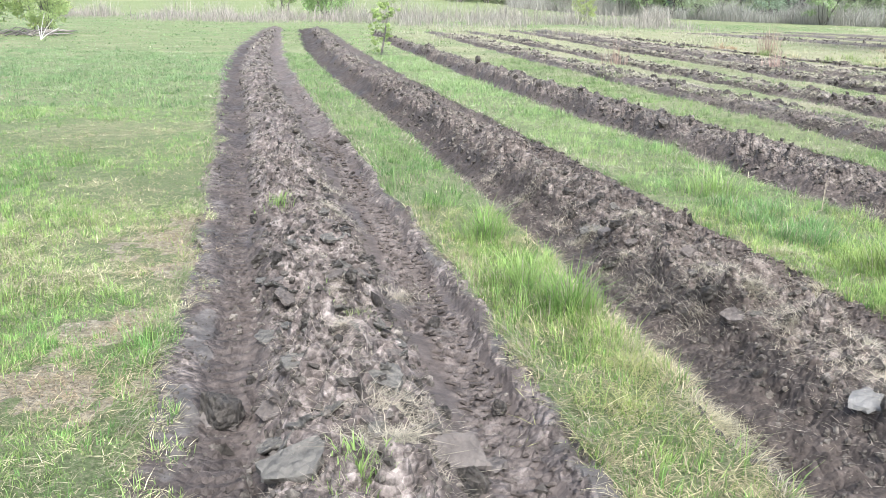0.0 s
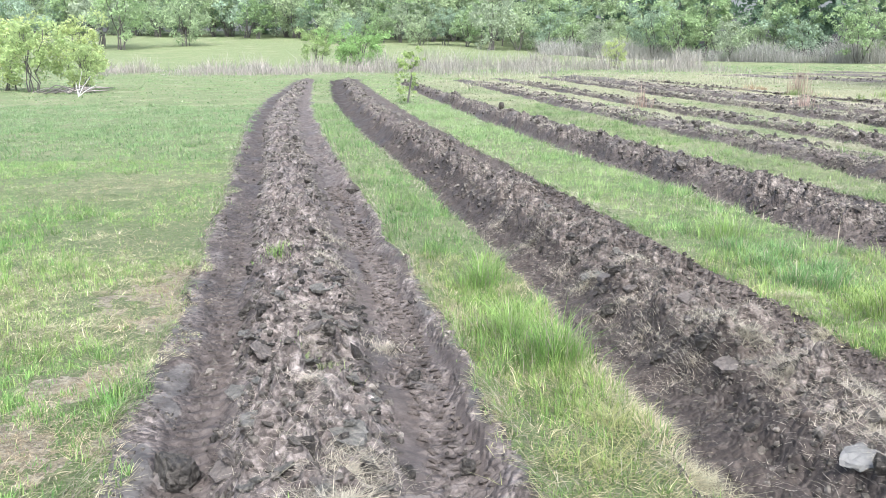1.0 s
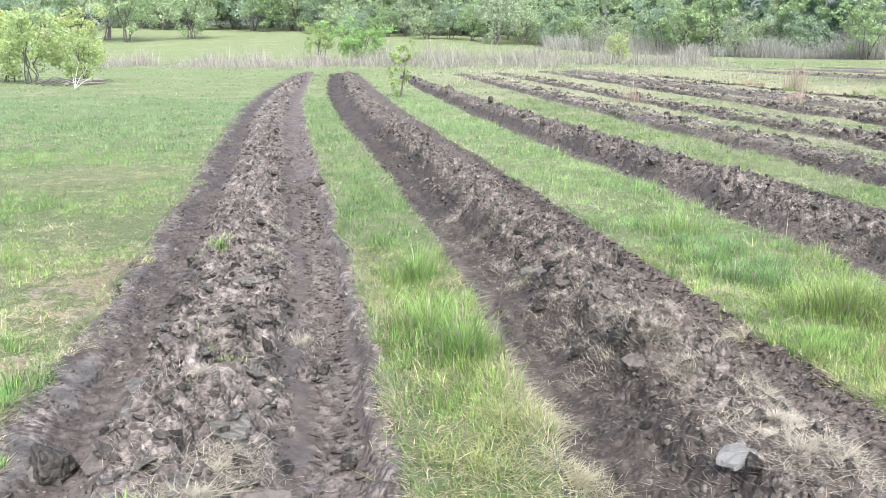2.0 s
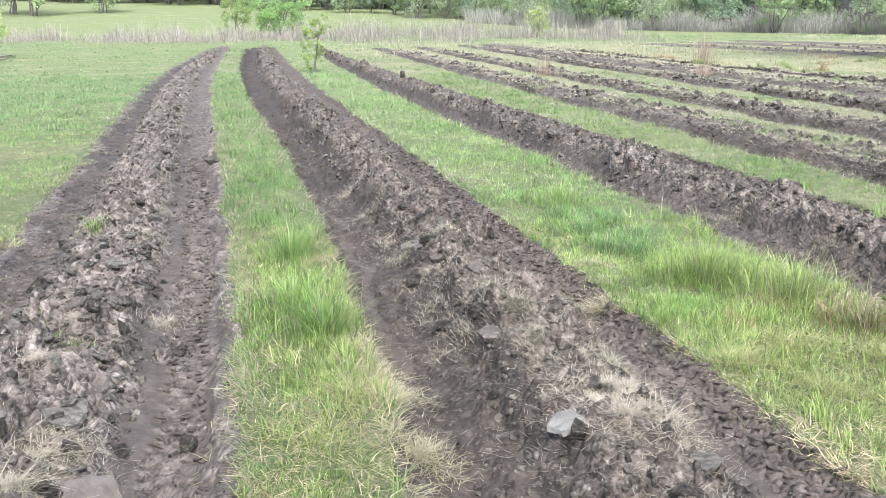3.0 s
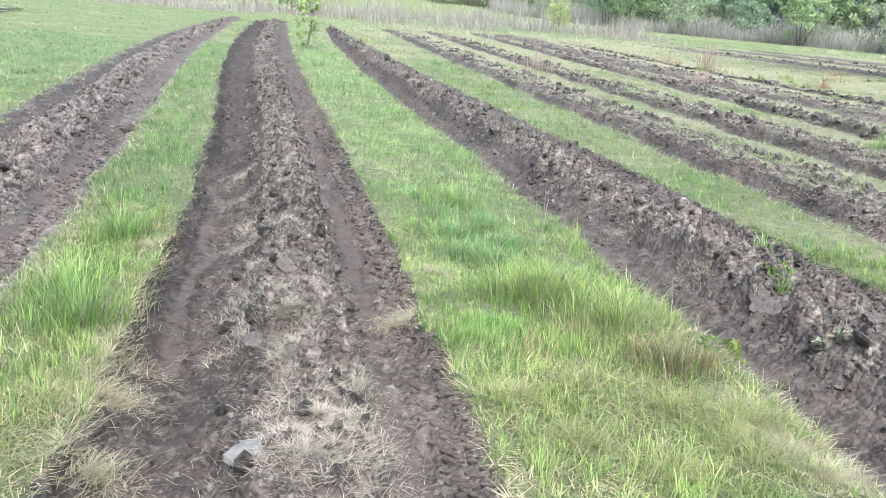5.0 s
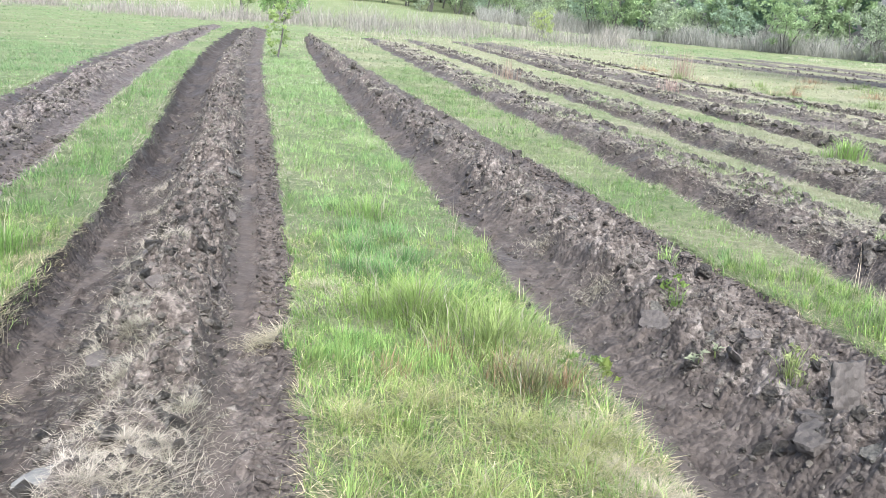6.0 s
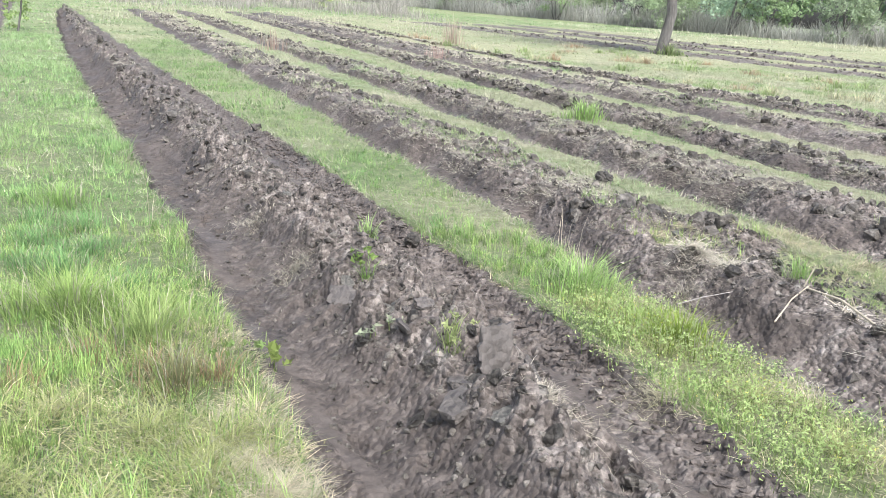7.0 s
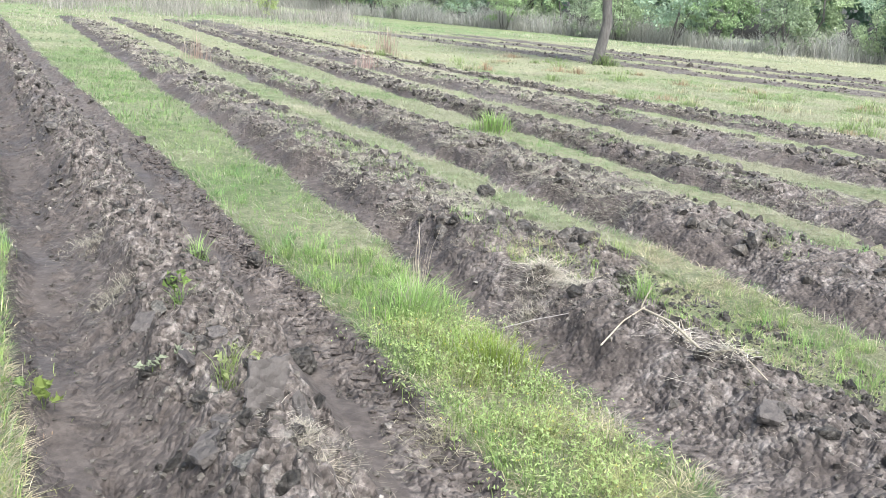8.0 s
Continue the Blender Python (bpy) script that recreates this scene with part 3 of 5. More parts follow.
    tint = np.where(((strip == len(ROWS)) & (y > 20))[:, None], np.array((0.37, 0.37, 0.27)) * rng.uniform(0.85, 1.15, (n, 1)), tint)
    if wide < 0.0065:
        tint = tint * np.where((strip > 0)[:, None], np.array((1.1, 1.04, 0.92)) if wide < 0.0055 else 1.0, np.array((1.16, 1.15, 1.02)))
    lean = height * np.where(is_dry, rng.uniform(0.9, 2.8, n), rng.uniform(0.1, 1.1, n))
    height = np.where(is_dry, height * rng.uniform(0.12, 0.6, n), height)
    lean = np.minimum(lean, 0.14 * segs)
    base = np.stack([x, y, z - 0.005], 1)
    yaw = np.where(rng.random(n) < 0.5, 3.5 * rough(x, y, 0.35, 2, 207), a - math.pi / 2) + rng.normal(0, 0.7, n)
    for s in np.unique(strip):
        m = strip == s
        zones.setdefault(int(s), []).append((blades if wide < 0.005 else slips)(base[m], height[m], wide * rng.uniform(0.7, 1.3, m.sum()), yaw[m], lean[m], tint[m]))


def joined(name, pieces):
    at, vs, qs, ts, cs = 0, [], [], [], []
    for v, q, t, c in pieces:
        vs.append(v), qs.append(q + at), ts.append(t + at), cs.append(c)
        at += len(v)
    return mesh_of(name, np.concatenate(vs), [np.concatenate(qs), np.concatenate(ts)], np.concatenate(cs))


for s, pieces in sorted(zones.items()):
    if s == 0:
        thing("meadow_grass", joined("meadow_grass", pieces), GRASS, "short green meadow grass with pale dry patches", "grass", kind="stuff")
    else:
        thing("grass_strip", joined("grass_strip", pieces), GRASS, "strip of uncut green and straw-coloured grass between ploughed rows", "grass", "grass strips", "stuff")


# straw and blades hanging over the furrows' edges
for row in range(5):
    west, east, end, kind = ROWS[row]
    made = []
    for line, toward in ((west, 1), (east, -1)):
        for y0, y1, per, wide, long in ((2.7, 8.5, 420, 0.0035, 0.12), (8.5, 20.0, 150, 0.008, 0.12)):
            n = int((y1 - y0) * per)
            y = rng.uniform(y0, y1, n)
            ragged = grain(y, y * 0 + row, 0.35, 95) + 0.6 * grain(y, y * 0 + row, 0.11, 96)
            y = y[ragged > rng.uniform(-0.9, 0.5, n)]
            n = len(y)
            x = edge(line, y) - toward * np.abs(rng.normal(0, 0.05, n)) - toward * 0.005
            z, _ = relief(x, y)
            h = long * rng.uniform(0.05, 0.55, n)
            dry = rng.random(n) < (0.75 if row == 1 and toward > 0 else 0.55)
            tint = np.where(dry[:, None], STRAW * rng.uniform(0.35, 0.95, (n, 1)), (GREEN + LIME) / 2 * rng.uniform(0.7, 1.2, (n, 1)))
            yaw = np.where(toward > 0, -math.pi / 2, math.pi / 2) + rng.normal(0, 0.8, n)
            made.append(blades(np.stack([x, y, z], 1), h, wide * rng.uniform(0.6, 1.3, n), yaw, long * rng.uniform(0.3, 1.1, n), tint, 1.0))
    thing("edge_grass", joined("edge_grass", made), GRASS, "ragged straw and grass hanging over a furrow's edges", "grass", "edge grass", "stuff")


# ---- trees and shrubs ----
def stem(points, radii, sides=6):
    """A tapered, bent stem through the points."""
    verts, faces = [], []
    for (p, r) in zip(points, radii):
        for k in range(sides):
            a = 2 * math.pi * k / sides
            verts.append((p[0] + r * math.cos(a), p[1] + r * math.sin(a), p[2]))
    for i in range(len(points) - 1):
        for k in range(sides):
            a, b = i * sides + k, i * sides + (k + 1) % sides
            faces.append((a, b, b + sides, a + sides))
    return np.array(verts), np.array(faces)


def merge(pieces):
    at, vs, fs = 0, [], []
    for v, f in pieces:
        vs.append(v), fs.append(f + at)
        at += len(v)
    return np.concatenate(vs), np.concatenate(fs)


def foliage(r, centres, sizes, per, leaf, tint):
    """Leaves in clumps, turned every way."""
    c = np.repeat(centres, per, 0)
    s = np.repeat(sizes, per)
    n = len(c)
    away = r.normal(size=(n, 3))
    away /= np.linalg.norm(away, axis=1)[:, None]
    p = c + away * (s * r.uniform(0.35, 1.0, n))[:, None] * np.array((1, 1, 0.75))
    a = r.normal(size=(n, 3))
    a /= np.linalg.norm(a, axis=1)[:, None]
    b = np.cross(a, r.normal(size=(n, 3)))
    b /= np.linalg.norm(b, axis=1)[:, None]
    size = (leaf * r.uniform(0.6, 1.4, n))[:, None]
    v = np.stack([p - a * size, p + b * size * 0.75, p + a * size], 1)
    t = np.array(tint) * np.repeat(r.uniform(0.82, 1.18, (len(centres), 1)), per, 0) * r.uniform(0.82, 1.18, (n, 1))
    return v.reshape(-1, 3), np.arange(n * 3).reshape(-1, 3), np.repeat(t, 3, 0)


def make_tree(name, seed, tall, spread, bare, clumps, per, leaf, tint, label, category, trunk=0.16, bark=None, stems=1, bend=1.0):
    r = np.random.default_rng(seed)
    top = new(name)
    pieces, limbs, tips = [], [], []
    for k in range(stems):
        foot = np.array((r.normal(0, 0.12), r.normal(0, 0.12), 0)) * (stems > 1) * 2
        tip = foot + np.array((r.normal(0, 0.06 * tall) * bend, r.normal(0, 0.06 * tall) * bend, tall * r.uniform(0.8, 0.93)))
        if stems > 1:
            tip[:2] += r.normal(0, spread * 0.45, 2)
        line = [foot + (tip - foot) * u + np.array((r.normal(0, 0.02), r.normal(0, 0.02), 0)) * tall * (u > 0) for u in np.linspace(0, 1, 7)]
        pieces.append(stem(line, [trunk * (1.15 - u) + 0.01 for u in np.linspace(0, 1, 7)]))
        for i in range(2, 7):
            for j in range(2):
                a = r.uniform(0, 6.283)
                reach = spread * r.uniform(0.45, 0.9)
                end = line[i] + np.array((math.cos(a) * reach, math.sin(a) * reach, reach * r.uniform(0.1, 0.7)))
                if line[i][2] > bare * 0.8:
                    middle = (line[i] + end) / 2 + np.array((0, 0, -0.06 * reach))
                    limbs.append(stem([line[i], middle, end], [trunk * 0.4, trunk * 0.25, 0.01], 4))
                    tips.append(end)
    v, f = merge(pieces)
    bole = part("trunk", mesh_of("trunk", v, [f], smooth=True), bark or BARK, top)
    for v, f in limbs:
        part("branch", mesh_of("branch", v, [f], smooth=True), bark or BARK, bole)
    u = r.normal(size=(clumps, 3))
    u /= np.linalg.norm(u, axis=1)[:, None]
    middle = (tall + bare) / 2
    centres = u * r.uniform(0.45, 1.0, (clumps, 1)) ** 0.6 * np.array((spread, spread, (tall - bare) / 2)) + np.array((0, 0, middle))
    if tips:
        centres[: len(tips)] = np.array(tips)[: clumps]
    sizes = spread * r.uniform(0.16, 0.36, clumps)
    centres[:, 2] = np.maximum(centres[:, 2], sizes * 0.8)
    lv, lf, lt = foliage(r, centres, sizes, per, leaf, tint)
    lv[:, 2] = np.maximum(lv[:, 2], 0.02)
    part("crown", mesh_of("crown", lv, [lf], lt), LEAF, top)
    return tagged(top, label, category)


def stand(ob, x, y, turn=0.0, size=1.0, sink=0.05, tip=0.0):
    ob.matrix_world = pose(x, y, float(land(x, y)) - sink, 0, tip, turn) @ Matrix.Scale(size, 4)
    return ob


def plant(models, spots, group):
    """The first use of a model takes its own place; further ones are copies."""
    used = set()
    for i, (x, y, turn, size) in enumerate(spots):
        model = models[i % len(models)]
        m = pose(x, y, float(land(x, y)) - 0.05, 0, 0, turn)
        if model.name not in used:
            used.add(model.name)
            ob = model
            ob.matrix_basis = m
        else:
            ob = copy_thing(model, m)
        ob.scale = (size, size, size * (0.92 + 0.16 * ((i * 37) % 11) / 10))
        tagged(ob, group=group)


# leaf greens, paled and greyed so the colour stands in for distance haze
MIDLEAF, SPRING, OLIVE = (0.29, 0.38, 0.265), (0.35, 0.43, 0.255), (0.33, 0.39, 0.265)
r = random.Random(5)


def wood_edge(x):
    """How far the edge of the wood lies: beyond the hill in the west, nearing towards the east."""
    return 150 - 0.45 * (x + 90) if x < 0 else 105 if x < 20 else max(34.0, 105 - 1.5 * (x - 20))


# forest tints likewise carry some haze: red and blue raised towards grey
forest = [make_tree("forest_tree", 301 + k, 17 + k, 4.6, 0.2, 76, 28, 0.40, tint, "tall leafy forest tree at the field's edge", "tree", 0.24)
          for k, tint in enumerate(((0.15, 0.22, 0.155), (0.18, 0.265, 0.17), (0.16, 0.24, 0.155), (0.20, 0.29, 0.175)))]
spots = []
for k in range(48):
    x = -100 + 4.2 * k + r.uniform(-1.5, 1.5)
    spots.append((x, wood_edge(x) + 12 + r.uniform(-4, 6), r.uniform(0, 360), r.uniform(0.8, 1.2)))
for k in range(30):
    x = -104 + 7.0 * k + r.uniform(-2, 2)
    spots.append((x, wood_edge(x) + 26 + r.uniform(-4, 6), r.uniform(0, 360), r.uniform(1.05, 1.4)))
plant(forest, spots, "forest trees")

young = [make_tree("young_tree", 351 + k, 8.5 + 0.6 * k, 2.4, 0.2, 70, 40, 0.20, tint, "young spring-green tree at the wood's edge", "tree", 0.08)
         for k, tint in enumerate((SPRING, (0.32, 0.42, 0.225), (0.36, 0.44, 0.26)))]
spots = []
for k in range(30):
    x = -3 + 2.7 * k + r.uniform(-1.2, 1.2)
    spots.append((x, wood_edge(x) + 4 + r.uniform(-2, 3), r.uniform(0, 360), r.uniform(0.7, 1.15)))
plant(young, spots, "young trees")

hedge = [make_tree("shrub", 401 + k, 4.6 + 0.5 * k, 2.6, 0.1, 66, 40, 0.165, tint, "leafy spring-green shrub at the wood's edge", "shrub", 0.05, stems=5)
         for k, tint in enumerate((SPRING, MIDLEAF, (0.30, 0.40, 0.205), OLIVE))]
spots = []
for k in range(30):
    x = -20 + 3.0 * k + r.uniform(-1, 1)
    spots.append((x, wood_edge(x) - 2 + r.uniform(-3, 2), r.uniform(0, 360), r.uniform(0.65, 1.1)))
for x, y, size in ((-44, 104, 1.3), (-48, 108, 1.4), (-38, 110, 1.1), (-60, 112, 1.3), (-68, 116, 1.5)):
    spots.append((x, y, r.uniform(0, 360), size))
for k in range(34):
    x = -100 + 2.9 * k + r.uniform(-1, 1)
    spots.append((x, wood_edge(x) + 5 + r.uniform(-3, 3), r.uniform(0, 360), r.uniform(1.0, 1.6)))
plant(hedge, spots, "hedge shrubs")

bush = make_tree("round_bush", 501, 2.9, 1.9, 0.1, 120, 40, 0.11, (0.25, 0.385, 0.145), "dense yellow-green bush behind the ends of the rows", "bush", 0.05, stems=6)
stand(bush, -9.8, 70.5)
scrub = [make_tree("sapling", 511 + k, 3.4, 1.3, 0.1, 80, 44, 0.085, tint, "young leafy sapling standing in the meadow", "sapling", 0.018, stems=5) for k, tint in enumerate(((0.34, 0.43, 0.19), (0.38, 0.45, 0.19)))]
plant(scrub, [(-19.6, 38.0, 10, 1.0), (-18.2, 39.5, 80, 0.95), (-17.0, 37.5, 150, 0.6), (-21.8, 40.0, 200, 1.1), (-14.5, 76.0, 30, 1.0), (10.2, 69.7, 70, 0.62)], "saplings")
slender = make_tree("sapling", 531, 2.0, 0.38, 0.0, 54, 30, 0.042, (0.34, 0.43, 0.17), "slender green sapling at the edge of a ploughed row", "sapling", 0.02)
stand(slender, -2.2, 28.8)
lone = make_tree("field_tree", 541, 11.0, 3.6, 4.6, 110, 34, 0.22, MIDLEAF, "lone tree with a bare dark trunk among the rows", "tree", 0.22, bend=0.15)
stand(lone, 20.7, 34.2, tip=-0.8)

# ---- tall dead grass behind the rows ----
def dead_grass(name, count, x0, x1, y0, y1, tall, label, tint):
    x, y = rng.uniform(x0, x1, count), rng.uniform(y0, y1, count)
    keep = rough(x, y, 3.0, 3, 301) + 1.3 * (y - y0) / (y1 - y0) > rng.uniform(-0.3, 1.1, count)
    x, y = x[keep], y[keep]
    _, _, soil = row_gap(x, y)
    x, y = x[~soil], y[~soil]
    n = len(x)
    z = land(x, y)
    h = tall * rng.uniform(0.15, 1.0, n) ** 0.8 * (0.55 + 0.9 * rough(x, y, 2.2, 4, 302)).clip(0.1, 1.5) * (0.35 + 0.65 * np.clip(2 * (y - y0) / (y1 - y0), 0, 1))
    col = np.array(tint) * rng.uniform(0.7, 1.25, (n, 1))
    thing(name, grass_mesh(name, np.stack([x, y, z - 0.02], 1), h, rng.uniform(0.012, 0.04, n), rng.uniform(0, 6.283, n), h * rng.uniform(0.1, 1.1, n), col), GRASS, label, "dead grass", kind="stuff")


dead_grass("dead_grass", 9000, -30, -8, 58, 70, 1.3, "tall grey-mauve dead grass behind the ploughed rows", (0.37, 0.335, 0.30))
dead_grass("dead_grass", 14000, -8, 17, 56, 78, 1.7, "tall grey-mauve dead grass and stalks before the wood", (0.36, 0.33, 0.295))
dead_grass("dead_grass", 9000, -4, 19, 30, 56, 0.28, "low straw-coloured dead grass between the far rows", (0.34, 0.33, 0.24))
dead_grass("dead_grass", 22000, 28, 64, 36, 68, 0.25, "low pale straw field before the wood", (0.46, 0.45, 0.33))


def brushwood(name, count, tall, label, tint):
    """Bare grey stems along the foot of the wood."""
    x = rng.uniform(6, 70, count)
    y = np.array([wood_edge(v) for v in x]) + rng.uniform(-6, 2, count)
    keep = rough(x, y, 4.0, 2, 305) > -0.5
    x, y = x[keep], y[keep]
    n = len(x)
    h = tall * rng.uniform(0.3, 1.0, n) * (0.8 + 0.4 * grain(x, y, 3.0, 306))
    thing(name, grass_mesh(name, np.stack([x, y, land(x, y) - 0.03], 1), h, rng.uniform(0.012, 0.05, n), rng.uniform(0, 6.283, n), h * rng.uniform(0.2, 1.6, n), np.array(tint) * rng.uniform(0.7, 1.2, (n, 1))), GRASS, label, "brushwood", kind="stuff")


brushwood("brushwood", 28000, 2.7, "bare grey-mauve brushwood at the foot of the wood", (0.48, 0.465, 0.43))

# ---- clods on the ploughed rows ----
def boulder(seed, cuts=9, level=1):
    """A broken lump of soil: a ball cut flat by several planes."""
    r = np.random.default_rng(seed)
    if level < 0:
        v = np.array([(1, 0, 0), (0, 1, 0), (-1, 0, 0), (0, -1, 0), (0, 0, 1), (0, 0, -1)], float)
        f = np.array([(k, (k + 1) % 4, 4) for k in range(4)] + [((k + 1) % 4, k, 5) for k in range(4)])
        return v * r.uniform(0.6, 1.2, (6, 1)), f
    bm = bmesh.new()
    bmesh.ops.create_icosphere(bm, subdivisions=level, radius=1.0)
    v = np.array([p.co for p in bm.verts])
    f = np.array([[p.index for p in q.verts] for q in bm.faces])
    bm.free()
    for k in range(cuts):
        n = r.normal(size=3)
        n /= np.linalg.norm(n)
        over = v @ n - r.uniform(0.45, 0.85)
        v = v - np.clip(over, 0, None)[:, None] * n
    return v * r.uniform(0.9, 1.1, (len(v), 1)), f


def turned(r, n):
    """Random turns as matrices."""
    q = r.normal(size=(n, 4))
    q /= np.linalg.norm(q, axis=1)[:, None]
    w, x, y, z = q.T
    return np.stack([np.stack([1 - 2 * (y * y + z * z), 2 * (x * y - w * z), 2 * (x * z + w * y)], 1),
                     np.stack([2 * (x * y + w * z), 1 - 2 * (x * x + z * z), 2 * (y * z - w * x)], 1),
                     np.stack([2 * (x * z - w * y), 2 * (y * z + w * x), 1 - 2 * (x * x + y * y)], 1)], 1)


def strew(x, y, size, level, seed):
    """Many clods lying on the ground, as arrays for one mesh."""
    r = np.random.default_rng(seed)
    z, _ = relief(x, y)
    pieces = []
    kind = r.integers(0, 8, len(x))
    for k in range(8):
        m = kind == k
        n = int(m.sum())
        if not n:
            continue
        v, f = boulder(1000 + k, 9, level)
        shape = r.uniform(0.6, 1.25, (n, 1, 3))
        p = np.einsum("nij,nvj->nvi", turned(r, n), v[None] * shape) * size[m][:, None, None]
        p += np.stack([x[m], y[m], z[m] + size[m] * 0.02], 1)[:, None, :]
        pieces.append((p.reshape(-1, 3), (f[None] + (np.arange(n) * len(v))[:, None, None]).reshape(-1, 3)))
    return merge(pieces)


def on_row(row, y0, y1, per_m2, q0, q1):
    west, east, end, kind = ROWS[row]
    n = int(1.7 * (q1 - q0) * (y1 - y0) * per_m2)
    y = rng.uniform(y0, min(y1, end - 1), n)
    q = rng.uniform(q0, q1, n)
    x = edge(west, y) + q * (edge(east, y) - edge(west, y))
    return x, y, q


clod_meshes = []
for k in range(8):
    v, f = boulder(1000 + k, 9, 1)
    clod_meshes.append(mesh_of("clod", v, [f]))
    clod_meshes[-1].materials.append(LUMP)


def print_bars(x, y, slant, half):
    """Short broken bars of soil that a tyre's tread has pressed up."""
    z, _ = relief(x, y)
    v, f = boulder(1021, 5, 0)
    n = len(x)
    p = v[None] * np.stack([half * rng.uniform(0.5, 1.2, n), rng.uniform(0.012, 0.02, n), rng.uniform(0.008, 0.018, n)], 1)[:, None, :]
    p = p * rng.uniform(0.75, 1.25, p.shape)
    a = slant + rng.normal(0, 0.15, n)[:, None]
    p = np.stack([p[..., 0] * np.cos(a) - p[..., 1] * np.sin(a), p[..., 0] * np.sin(a) + p[..., 1] * np.cos(a), p[..., 2]], -1)
    p = p + np.stack([x, y, z + 0.002], 1)[:, None, :]
    return p.reshape(-1, 3), (f[None] + (np.arange(n) * len(v))[:, None, None]).reshape(-1, 3)


for row in range(11):
    kind = ROWS[row][3]
    q0, q1 = {"wheel": (0.24, 0.74), "trench": (0.30, 0.76), "ridge": (0.36, 0.97)}[kind]
    pieces = []
    for y0, y1, per, mean, level in ((16, 50, 9, 0.06, -1),) if row >= 8 else ((2.7, 8.5, 20 if row < 4 else 14, 0.042, 1), (2.7, 8.5, 330 if row < 4 else 130, 0.0165, 0), (8.5, 18, 80, 0.03, -1), (7, 26, 34 if kind == "ridge" else 4, 0.065, 0), (26, 44, 9 if kind == "ridge" else 2, 0.08, -1), (18, 46, 14 if kind != "ridge" else 8, 0.045, -1)):
        x, y, q = on_row(row, y0, y1, per, q0, q1)
        keep = rough(x, y, 0.9, 2, 401) > (-0.15 if y0 in (7, 26) else -0.7)
        x, y = x[keep], y[keep]
        size = mean * np.exp(rng.normal(0, 0.5, len(x))).clip(0.3, 1.7)
        if level == 1 and row < 4:
            z, _ = relief(x, y)
            for k in range(len(x)):
                ob = part("clod", clod_meshes[int(rng.integers(0, 8))], None, row_objects[row])
                ob.matrix_basis = pose(x[k], y[k], z[k] + 0.02 * size[k], *rng.uniform(0, 360, 3)) @ Matrix.Diagonal((*(size[k] * rng.uniform(0.65, 1.25, 3)), 1))
        else:
            pieces.append(strew(x, y, size, level, 500 + row))
    for y0, y1, per, mean in ((20, 50, 10, 0.06),) if row >= 8 else ((2.7, 6.5, 560, 0.008), (6.5, 10.0, 280, 0.010), (8.5, 18, 40, 0.018)):
        x, y, q = on_row(row, y0, y1, per if row < 4 else per / 4, 0.02, 0.98)
        keep = pressed(row, q, x, y)[1] < rng.uniform(0.1, 0.9, len(x)) if row < 3 else q > -1
        x, y = x[keep], y[keep]
        pieces.append(strew(x, y, mean * np.exp(rng.normal(0, 0.5, len(x))), -1, 600 + row))
    v, f = merge(pieces)
    thing("loose_clods", mesh_of("loose_clods", v, [f]), CLOD, "loose dark crumbling clods on a ploughed row", "soil clods", "loose clods", "stuff")

# prints of tyre treads
for row in range(3):
    lo, hi = (0.79, 0.91) if row == 0 else (0.86, 0.98)
    at, pieces = np.arange(2.75, 12.0, 0.092), []
    for k in range(5):
        y = at + 0.046 * (k % 2) + rng.normal(0, 0.005, len(at))
        y = y[rough(y, y * 0 + k, 0.5, 3, 140 + row) > rng.uniform(-1.4, 0.1, len(y))]
        q = lo + (0.08 + 0.21 * k) * (hi - lo) + rng.normal(0, 0.006, len(y))
        x = edge(ROWS[row][0], y) + q * (edge(ROWS[row][1], y) - edge(ROWS[row][0], y)) + rng.normal(0, 0.008, len(y))
        pieces.append(print_bars(x, y, 0.4 if k > 2 else -0.4 if k < 2 else 0.0, 0.04))
    v, f = merge(pieces)
    thing("tread_print", mesh_of("tread_print", v, [f]), RUT, "lumpy tyre tread print pressed into wet soil", "tyre track", "tread prints", "stuff")

# straw and roots turned up on the ridges
for row in range(8):
    kind = ROWS[row][3]
    q0, q1 = {"wheel": (0.27, 0.70), "trench": (0.41, 0.76), "ridge": (0.30, 1.0)}[kind]
    made = []
    for y0, y1, per, wide, long in ((2.7, 8.5, 2200 if row < 4 else 1500, 0.0022, 0.06), (8.5, 18, 3000 if kind == "ridge" else 1300, 0.006, 0.10), (18, 46, 700 if kind == "ridge" else 350, 0.02, 0.16)):
        x, y, q = on_row(row, y0, y1, per, q0, q1)
        keep = rough(x, y, 0.55, 3, 411) + (0.35 if kind == "ridge" and y0 > 5 else 0.1 if kind == "ridge" else -0.12 if y0 < 5 else 0.2) > rng.uniform(-0.25, 0.7, len(x))
        x, y = x[keep], y[keep]
        n = len(x)
        z, _ = relief(x, y)
        h = rng.uniform(0.02, 0.5, n) ** 1.5 * long
        tint = np.array((0.36, 0.325, 0.255) if y0 < 5 else (0.41, 0.385, 0.30)) * rng.uniform(*((0.4, 1.0) if kind != "ridge" or y0 < 5 else (0.5, 1.1)), (n, 1))
        made.append((blades if y0 < 5 else slips)(np.stack([x, y, z + 0.004], 1), h, wide * rng.uniform(0.6, 1.4, n), rng.uniform(0, 6.283, n), long * rng.uniform(0.5, 1.3, n), tint))
    thing("turned_straw", joined("turned_straw", made), GRASS, "dry straw and grass roots lying on turned soil", "straw", "turned straw", "stuff")


